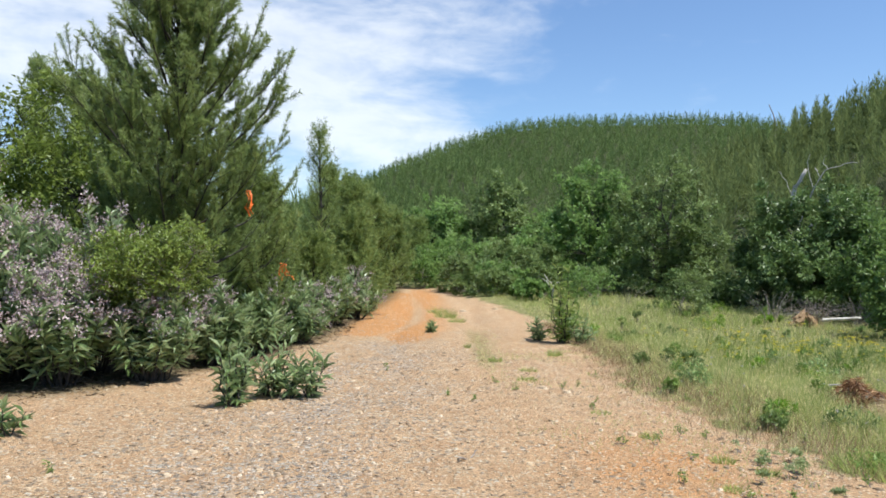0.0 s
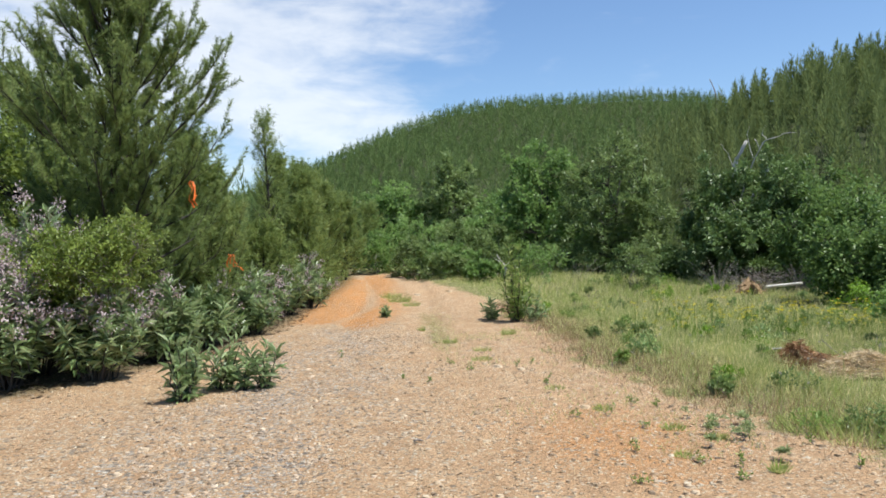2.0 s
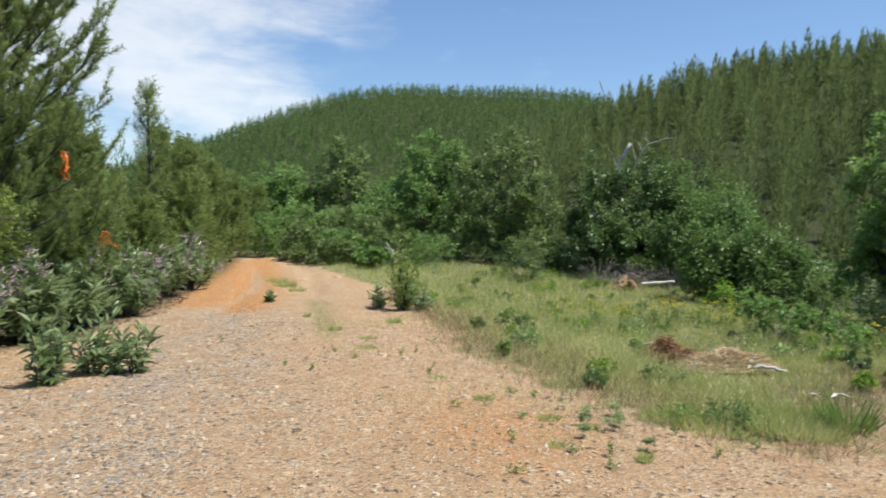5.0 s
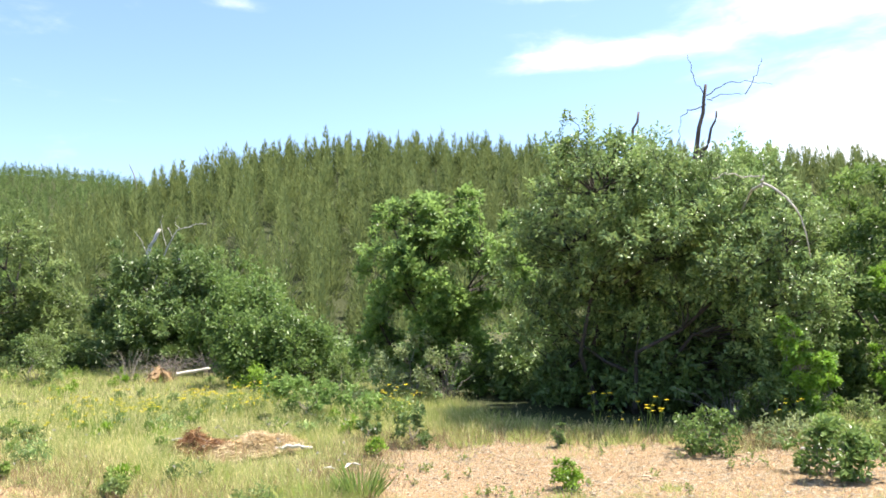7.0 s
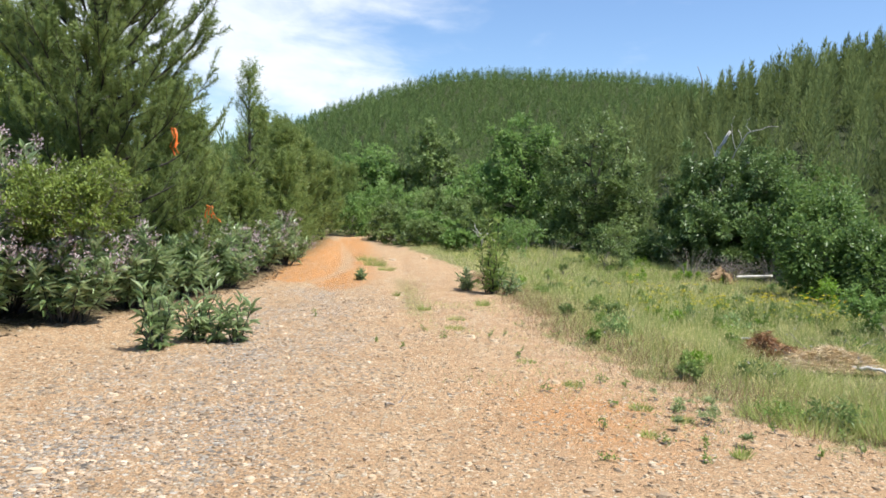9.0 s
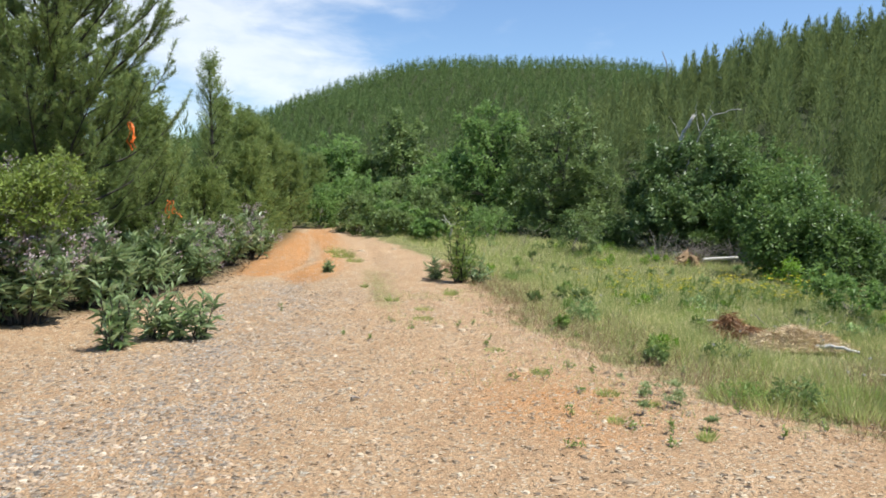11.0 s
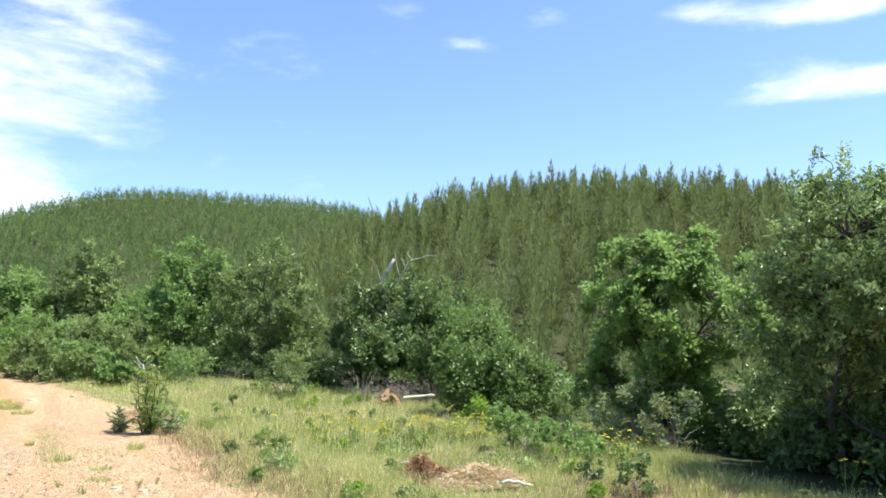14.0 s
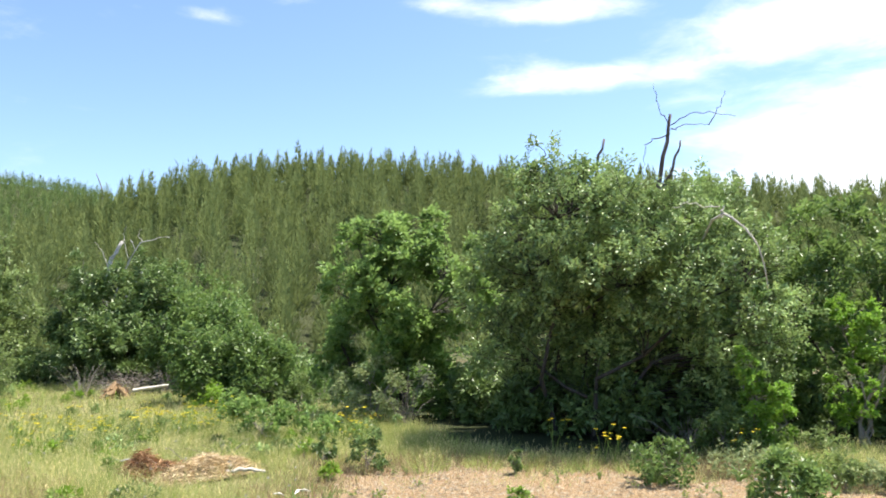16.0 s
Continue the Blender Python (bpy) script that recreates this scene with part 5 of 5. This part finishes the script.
forb_rng = np.random.default_rng(61)
for i in range(200):
    fd, fa = (math.sqrt(forb_rng.uniform(36, 150)), forb_rng.uniform(14, 62)) if i < 140 else (math.sqrt(forb_rng.uniform(150, 520)), forb_rng.uniform(8, 40))
    fx, fy = fd * math.sin(radians(fa)), fd * math.cos(radians(fa))
    if inside(MEADOW, fx, fy) > 0.3 and fx < 8.3 + 0.15 * fy and math.hypot(fx - 4.5, fy - 7.4) > 1.0 and math.hypot(fx - 4.1, fy - 5.4) > 1.3 and not (fx > 5.4 and fy < 7.6):
        k = forb_rng.integers(4)
        forb(fx, fy, forb_rng.uniform(0.12, 0.38), forb_rng.uniform(0.08, 0.17) * min(1.6, fd / 7.5), (M_WEED, M_OLIVE, M_OAK, M_BRIGHT)[k], 260, 0.05, ("pale green leafy weed in meadow grass", "olive-green leafy plant in meadow grass", "grey-green seedling oak in meadow grass", "bright green leafy plant in meadow grass")[k], 500 + i)

for i in range(17):
    fx, fy = forb_rng.uniform(8.2, 10.4), forb_rng.uniform(1.6, 3.4)
    forb(fx, fy, forb_rng.uniform(0.3, 0.55), forb_rng.uniform(0.18, 0.34), (M_WEED, M_OLIVE, M_GREY)[i % 3], 340, 0.055, ("pale green leafy weed before the oaks", "olive-green leafy plant before the oaks", "grey-green leafy plant before the oaks")[i % 3], 700 + i)


def tuft(x, y, h, w, n, label, seed, mat, name="grass_tuft", wide=0.007):
    rng = np.random.default_rng(seed)
    s = Soup()
    a, q = rng.uniform(0, 6.28, n), np.sqrt(rng.random(n))
    out = np.stack([np.cos(a), np.sin(a), 0 * a], -1)
    way = unit(out * (0.25 + 0.6 * q)[:, None] + np.array([0, 0, 1.0]) + 0.25 * rand_dirs(rng, n))
    s.blades(out * (q * w / 2)[:, None], way, h * rng.uniform(0.5, 1.15, n) * (1.1 - 0.5 * q), np.full(n, wide), rand_dirs(rng, n), np.clip(0.27 + rng.normal(0, 0.2, n), 0, 1))
    ob = part(name, s, mat, None)
    ob.location = (x, y, float(ground_z(x, y)))
    return tagged(ob, label, "grass", "tufts on the track")


TUFTS = ((3.75, 5.2, 0.25, 0.8, 1300), (3.2, 5.3, 0.2, 0.6, 500), (3.05, 5.6, 0.18, 0.6, 420), (3.75, 4.95, 0.17, 0.6, 420), (4.15, 4.1, 0.21, 0.36, 520), (4.35, 3.95, 0.15, 0.25, 160), (5.05, 3.6, 0.16, 0.36, 180), (2.25, 4.6, 0.11, 0.22, 110), (1.62, 6.4, 0.07, 0.34, 110), (2.0, 5.75, 0.08, 0.35, 130), (2.2, 5.4, 0.07, 0.3, 130), (1.8, 5.0, 0.06, 0.25, 90), (0.62, 10.7, 0.11, 0.4, 130), (1.0, 9.9, 0.09, 0.45, 120), (0.9, 9.2, 0.08, 0.5, 120), (0.28, 12.3, 0.13, 0.18, 80), (-0.05, 17.5, 0.3, 0.5, 300), (0.2, 16.6, 0.2, 0.35, 160), (-0.25, 18.9, 0.25, 0.45, 200), (1.4, 7.3, 0.06, 0.4, 80), (1.55, 11.4, 0.14, 0.4, 200), (5.9, 3.2, 0.1, 0.3, 90), (6.4, 5.9, 0.2, 0.5, 200), (6.9, 5.5, 0.22, 0.4, 160), (7.25, 5.1, 0.2, 0.4, 140), (7.5, 4.6, 0.24, 0.4, 150), (7.7, 4.1, 0.22, 0.36, 120), (7.45, 5.9, 0.25, 0.4, 160))
for i, (gx, gy, h, w, n) in enumerate(TUFTS):
    tuft(gx, gy, h, w if h > 0.15 else w * 0.5, n, "green grass tuft growing from stony soil" if h < 0.2 else "thick green grass clump at the track's edge", 300 + i, M_GRASS)
tuft(4.2, 5.1, 0.42, 0.34, 170, "light green long-leaved plant with one bleached dry leaf", 340, M_WEED, "long_leaved_plant", 0.017)
forb(3.42, 5.35, 0.4, 0.13, M_OLIVE, 320, 0.045, "thick green leafy clump at the track's edge", 760)
for i, (fx, fy, w) in enumerate(((2.24, 6.05, 0.16), (2.35, 5.73, 0.22), (2.33, 5.3, 0.2), (2.2, 5.5, 0.14), (2.45, 5.45, 0.18), (2.05, 5.15, 0.12), (2.55, 5.75, 0.2), (2.38, 4.78, 0.14), (2.4, 5.1, 0.16))):
    forb(fx, fy, 0.75 * w, 0.02 + 0.17 * w, M_GREY, 50, 0.026, "small grey-green weed on bare soil at the track's edge", 770 + i)
forb(3.0, 5.55, 0.3, 0.1, M_WEED, 160, 0.04, "low green leafy clump at the track's edge", 761)


def litter(name, label, mat, n, seed, lengths, widths, where):
    """Fallen bits lying flat on the soil, too many to count."""
    rng = np.random.default_rng(seed)
    x, y = where(rng, n)
    n = len(x)
    a = rng.uniform(0, 6.28, n)
    way = unit(np.stack([np.cos(a), np.sin(a), rng.normal(0.05, 0.15, n)], -1))
    s = Soup()
    s.leaves(np.stack([x, y, ground_z(x, y) + rng.uniform(0.004, 0.014, n)], -1), way, unit(np.array([0, 0, 1.0]) + 0.5 * rand_dirs(rng, n)), rng.uniform(*lengths, n), rng.uniform(*widths, n), rng.random(n))
    tagged(part(name, s, mat, None), label, "litter", kind="stuff")


def on_track(rng, n):
    az, d = np.radians(rng.uniform(-34, 60, n)), 3.0 + 9.0 * rng.random(n) ** 1.2
    x, y = d * np.sin(az), d * np.cos(az)
    ok = (rng.random(n) < (0.45 + 0.5 * ripple(x * 2.7, y * 2.3)) * (1 - meadow_share(x, y))) & (inside(THICKET, x, y) < 0)
    return x[ok], y[ok]


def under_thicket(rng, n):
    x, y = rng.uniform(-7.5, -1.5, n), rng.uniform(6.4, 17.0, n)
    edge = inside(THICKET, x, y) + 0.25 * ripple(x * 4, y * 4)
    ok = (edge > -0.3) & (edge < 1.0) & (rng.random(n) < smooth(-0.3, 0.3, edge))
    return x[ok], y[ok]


litter("track_litter", "dark twig and needle bits strewn over the track", M_DARKLITTER, 9000, 71, (0.02, 0.07), (0.003, 0.008), on_track)
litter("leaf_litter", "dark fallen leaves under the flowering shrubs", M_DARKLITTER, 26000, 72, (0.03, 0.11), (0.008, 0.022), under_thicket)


def bare_soil_grass():
    """Thin wisps of dry and green grass scattered over the bare soil."""
    rng = np.random.default_rng(45)
    for name, mat, label, count in (("dry_wisps", M_STRAW, "thin dry grass wisps on bare soil", 3600), ("green_wisps", M_GRASS, "thin green grass wisps on bare soil", 3400)):
        k = rng.integers(0, 60, count)
        cx = np.where(np.arange(60) < 36, rng.uniform(4.4, 8.2, 60), rng.uniform(0.6, 2.9, 60))[k]
        cy = np.where(np.arange(60) < 36, rng.uniform(2.4, 6.4, 60), rng.uniform(4.4, 12.5, 60))[k]
        x, y = cx + rng.normal(0, 0.2, count), cy + rng.normal(0, 0.2, count)
        way = unit(np.column_stack([rng.normal(0, 0.6, (count, 2)), np.ones(count)]))
        s = Soup()
        s.blades(np.stack([x, y, ground_z(x, y) - 0.005], -1), way, rng.uniform(0.03, 0.11, count), rng.uniform(0.003, 0.005, count), rand_dirs(rng, count), np.clip(rng.normal(0.45, 0.25, count), 0, 1))
        tagged(part(name, s, mat, None), label, "grass", kind="stuff")


bare_soil_grass()


def weed(x, y, seed):
    """A dry little forb on the bare soil."""
    rng = np.random.default_rng(seed)
    top = thing("weed", x, y, "small sparse weed on bare stony soil", "weed", "weeds on bare soil")
    w, f = Soup(), Soup()
    for k in range(3):
        e = np.array([rng.normal(0, 0.04), rng.normal(0, 0.04), rng.uniform(0.03, 0.1)])
        w.tube(spline([(0, 0, 0), e * 0.5, e], rng, 0.006, 4), (0.003, 0.0025, 0.002, 0.001), 3)
        n = 9
        t = rng.uniform(0.3, 1, n)
        f.leaves(e * t[:, None], unit(rand_dirs(rng, n) + [0, 0, 0.3]), rand_dirs(rng, n), rng.uniform(0.02, 0.045, n), rng.uniform(0.008, 0.016, n), rng.random(n))
    part("stem", w, M_TWIG, top)
    part("leaves", f, M_WEED, top)


weed_rng = np.random.default_rng(77)
for i in range(80):
    wx, wy = (weed_rng.uniform(4.6, 7.8), weed_rng.uniform(2.6, 6.2)) if i < 42 else (weed_rng.uniform(1.2, 3.2), weed_rng.uniform(4.4, 9.0)) if i < 70 else (weed_rng.uniform(-3.0, 2.6), weed_rng.uniform(4.6, 11.0))
    if inside(THICKET, wx, wy) < -0.2:
        weed(wx, wy, 400 + i)


def wildflower(h, heads, seed):
    rng = np.random.default_rng(seed)
    top = new("wildflower")
    tagged(top, "yellow wildflower on a thin green stem", "flower", "yellow wildflowers")
    for k in range(heads):
        e = np.array([rng.normal(0, 0.09), rng.normal(0, 0.09), h * rng.uniform(0.75, 1.1)])
        w = Soup()
        w.tube(spline([(0, 0, 0), e * [0.4, 0.4, 0.5], e], rng, 0.008, 5), (0.003, 0.003, 0.0025, 0.002, 0.002), 3, 0.4)
        stem = part("stem", w, M_WEED, top)
        s = Soup()
        n = 9
        a = np.linspace(0, 6.28, n, endpoint=False)
        out = np.stack([np.cos(a), np.sin(a), np.full(n, 0.3)], -1)
        s.leaves(np.repeat(e[None], n, 0), unit(out), np.repeat([[0, 0, 1.0]], n, 0), np.full(n, 0.026), np.full(n, 0.017), rng.random(n))
        part("flower_head", s, M_YELLOW, stem, "yellow petals")
    return top


FLOWER_KINDS = [wildflower(0.36, 4, 1), wildflower(0.4, 4, 2), wildflower(0.33, 3, 3)]
fl = np.random.default_rng(9)
SPOTS = ((4.5, 10.3, 1.3, 0.8, 32), (5.4, 9.8, 1.0, 0.6, 20), (6.2, 10.0, 0.7, 0.6, 16), (7.0, 7.7, 0.25, 0.25, 8), (3.8, 11.5, 0.5, 0.8, 6), (5.6, 12.5, 1.2, 1.0, 14), (8.4, 9.5, 0.3, 0.3, 6), (7.8, 5.1, 0.15, 0.5, 3), (7.8, 4.3, 0.2, 0.3, 3), (9.2, 3.4, 0.35, 0.3, 4))
first = True
for cx, cy, wx, wy, n in SPOTS:
    for k in range(n):
        px, py = cx + fl.normal(0, wx * 0.6), cy + fl.normal(0, wy * 0.6)
        m = Matrix.Translation((px, py, float(ground_z(px, py)) - 0.01)) @ Matrix.Rotation(fl.uniform(0, 6.28), 4, "Z") @ Matrix.Scale(fl.uniform(0.8, 1.15), 4)
        kind = FLOWER_KINDS[k % 3]
        if kind.get("placed"):
            copy_thing(kind, m)
        else:
            kind["placed"] = 1
            kind.matrix_basis = m


# wispy dead twigs round the brush pile and before the oaks
wisp_rng = np.random.default_rng(88)
for wx, wy, wh, ww, n in ((9.9, 18.4, 0.85, 0.9, 46), (8.0, 18.8, 0.9, 0.9, 46), (10.4, 18.0, 0.6, 0.8, 30), (9.0, 18.6, 0.8, 1.0, 40), (5.2, 22.0, 0.8, 0.7, 16), (9.55, 4.35, 0.55, 0.9, 26), (8.75, 8.6, 1.0, 0.7, 18), (9.0, 9.3, 0.7, 0.5, 14), (4.2, 8.0, 0.2, 0.7, 14), (5.35, 8.3, 0.25, 0.6, 14)):
    top = thing("dead_brush", wx, wy, "wispy grey dead brush with thin bare twigs", "brush", "dead brush")
    for k in range(n):
        e = np.array([wisp_rng.normal(0, 0.45) * ww, wisp_rng.normal(0, 0.3) * ww, wh * wisp_rng.uniform(0.3, 1.0)])
        s = Soup()
        s.tube(spline([e * [0.12, 0.12, 0], e * [0.5, 0.5, 0.65], e], wisp_rng, 0.012, 6), np.linspace(0.006, 0.002, 6), 3)
        part("twig", s, M_TWIG, top)


def white_flower(x, y, seed):
    rng = np.random.default_rng(seed)
    top = thing("white_wildflower", x, y, "small white seed head on a thin stalk", "flower", "white wildflowers")
    e = np.array([rng.normal(0, 0.04), rng.normal(0, 0.04), rng.uniform(0.16, 0.3)])
    w, f = Soup(), Soup()
    w.tube(spline([(0, 0, 0), e * 0.5, e], rng, 0.006, 4), (0.003, 0.002, 0.002, 0.002), 3)
    f.leaves(np.repeat(e[None], 8, 0), unit(rand_dirs(rng, 8) + [0, 0, 0.4]), rand_dirs(rng, 8), rng.uniform(0.012, 0.022, 8), np.full(8, 0.012), rng.random(8))
    part("flower_head", f, M_DRYLEAF, part("stem", w, M_WEED, top), "white petals")


white_rng = np.random.default_rng(12)
for i in range(60):
    wa, wd = radians(white_rng.uniform(17, 44)), white_rng.uniform(6.0, 11.0)
    wx, wy = wd * math.sin(wa), wd * math.cos(wa)
    if inside(MEADOW, wx, wy) > 0.3:
        white_flower(wx, wy, 900 + i)


# ---- stones ----
def pebble_shape(rng, n_sides=6):
    """A flattened, uneven stone: two rings and two poles."""
    a = np.linspace(0, 2 * np.pi, n_sides, endpoint=False)
    lo = np.stack([np.cos(a), np.sin(a), np.full(n_sides, -0.25)], -1) * rng.uniform(0.75, 1.1, (n_sides, 1))
    hi = np.stack([np.cos(a + 0.4) * 0.72, np.sin(a + 0.4) * 0.72, np.full(n_sides, 0.4)], -1) * rng.uniform(0.7, 1.15, (n_sides, 1))
    v = np.concatenate([lo, hi, [[0, 0, -0.5], [rng.normal(0, 0.1), rng.normal(0, 0.1), 0.52]]])
    i = np.arange(n_sides)
    j = (i + 1) % n_sides
    t = np.concatenate([np.stack([i, j, j + n_sides], -1), np.stack([i, j + n_sides, i + n_sides], -1), np.stack([i + n_sides, j + n_sides, np.full(n_sides, 2 * n_sides + 1)], -1), np.stack([j, i, np.full(n_sides, 2 * n_sides)], -1)])
    return v, t


def gravel(name, label, mat, count, reach, seed, share):
    """Loose stones, half sunk, too many to count."""
    rng = np.random.default_rng(seed)
    shapes = [pebble_shape(rng, 4) for _ in range(16)]
    n = count * 9
    az, d = np.radians(rng.uniform(-37, 82, n)), 2.6 + reach * rng.random(n) ** 1.3
    x, y = d * np.sin(az), d * np.cos(az)
    ok = np.flatnonzero((rng.random(n) < share(x, y) * (1 - meadow_share(x, y))) & (inside(THICKET, x, y) < 0))[:count]
    x, y = x[ok], y[ok]
    n = len(x)
    size = 0.0065 + 0.021 * rng.random(n) ** 2.6
    turn, tone, kind = rng.uniform(0, 6.28, n), np.clip(rng.normal(0.42, 0.24, n), 0, 1), rng.integers(0, 16, n)
    stretch = np.column_stack([rng.uniform(0.8, 1.8, n), np.ones(n), rng.uniform(0.5, 0.95, n)]) * size[:, None]
    foot = np.column_stack([x, y, ground_z(x, y) + 0.2 * size])
    s = Soup()
    for k, (v, t) in enumerate(shapes):
        mine = kind == k
        w = v[None] * stretch[mine][:, None]
        c, q = np.cos(turn[mine])[:, None], np.sin(turn[mine])[:, None]
        w = np.stack([w[..., 0] * c - w[..., 1] * q, w[..., 0] * q + w[..., 1] * c, w[..., 2]], -1) + foot[mine][:, None]
        many = int(mine.sum())
        s.put(w, np.repeat(tone[mine], len(v)), tris=(t[None] + (np.arange(many) * len(v))[:, None, None]))
    tagged(part(name, s, mat, None), label, "gravel", kind="stuff")


def grey_strip(x, y):
    patch = 0.55 + 0.45 * ripple(x * 2.1 + 1, y * 1.3) + 0.3 * ripple(x * 5.0, y * 4.0)
    return np.clip(patch, 0.05, 1) * np.exp(-(((x - np.interp(y, (5, 6.5, 8, 11), (-1.45, -1.3, -1.2, -0.9))) / 0.95) ** 2))


gravel("grey_gravel", "loose grey gravel along the middle of the track", M_PEBBLE_GREY, 5400, 9.5, 3, grey_strip)
gravel("gravel", "loose tan gravel strewn over the track", M_PEBBLE, 6500, 9.5, 4, lambda x, y: 0.34 + 0.35 * ripple(x * 1.7, y * 1.9 + 2))

rock_rng = np.random.default_rng(31)
ROCKS = ((-2.0, 5.2, 0.045, 0.95), (0.54, 5.65, 0.04, 0.85), (1.02, 8.6, 0.07, 0.9), (1.25, 8.4, 0.06, 0.75), (0.9, 8.85, 0.05, 0.95), (1.6, 4.3, 0.04, 0.95), (-1.45, 4.75, 0.05, 0.2), (-1.3, 4.9, 0.035, 0.15), (0.02, 4.2, 0.045, 0.3), (-0.1, 4.15, 0.035, 0.6), (-0.75, 4.1, 0.04, 0.9), (-1.9, 4.2, 0.055, 0.8), (1.5, 3.95, 0.06, 0.2), (1.1, 4.0, 0.05, 0.25), (-1.9, 5.6, 0.05, 0.25), (-2.0, 5.75, 0.05, 0.7), (-0.9, 7.2, 0.04, 0.6), (1.5, 6.5, 0.06, 0.6), (1.3, 6.9, 0.05, 0.6), (2.3, 3.6, 0.06, 0.3), (5.2, 4.4, 0.03, 0.95), (5.9, 4.9, 0.035, 0.8), (6.6, 4.3, 0.03, 0.9), (6.2, 3.6, 0.04, 0.9), (5.6, 3.5, 0.03, 0.7), (4.9, 4.9, 0.03, 0.85), (-1.6, 9.2, 0.06, 0.8), (-0.6, 9.6, 0.05, 0.45), (0.4, 19.5, 0.1, 0.8), (1.3, 20.5, 0.09, 0.7))
for i, (rx, ry, size, tone) in enumerate(ROCKS):
    s = Soup()
    v, t = pebble_shape(rock_rng, 8)
    tone = min(tone, 0.74)
    s.put(v * 0.85 * size * np.array([rock_rng.uniform(1.0, 1.5), 0.9, 0.6]), tone, tris=t)
    ob = part("rock", s, M_PEBBLE, None)
    ob.location = (rx, ry, float(ground_z(rx, ry)) + 0.12 * size)
    ob.rotation_euler = (0, 0, rock_rng.uniform(0, 6.28))
    tagged(ob, "pale rounded stone on the dirt track" if tone > 0.55 else "dark grey stone on the dirt track", "rock", "stones on the track")

# dry bleached leaf among green ones
dry = Soup()
dry.leaves(np.array([[0, 0, 0.0], [0.05, 0.02, 0.02], [-0.06, 0.03, 0.0]]), unit(np.array([[1.0, 0.3, 0.2], [0.5, -0.8, 0.1], [-0.8, 0.4, 0.3]])), np.array([[0, 0, 1.0]] * 3), np.array([0.16, 0.12, 0.11]), np.array([0.05, 0.04, 0.04]), np.array([0.8, 0.6, 0.9]))
dry_ob = part("dry_leaf", dry, M_DRYLEAF, None)
dry_ob.location = (4.02, 5.08, 0.27)
tagged(dry_ob, "bleached curled dry leaf on a small shrub", "leaf")
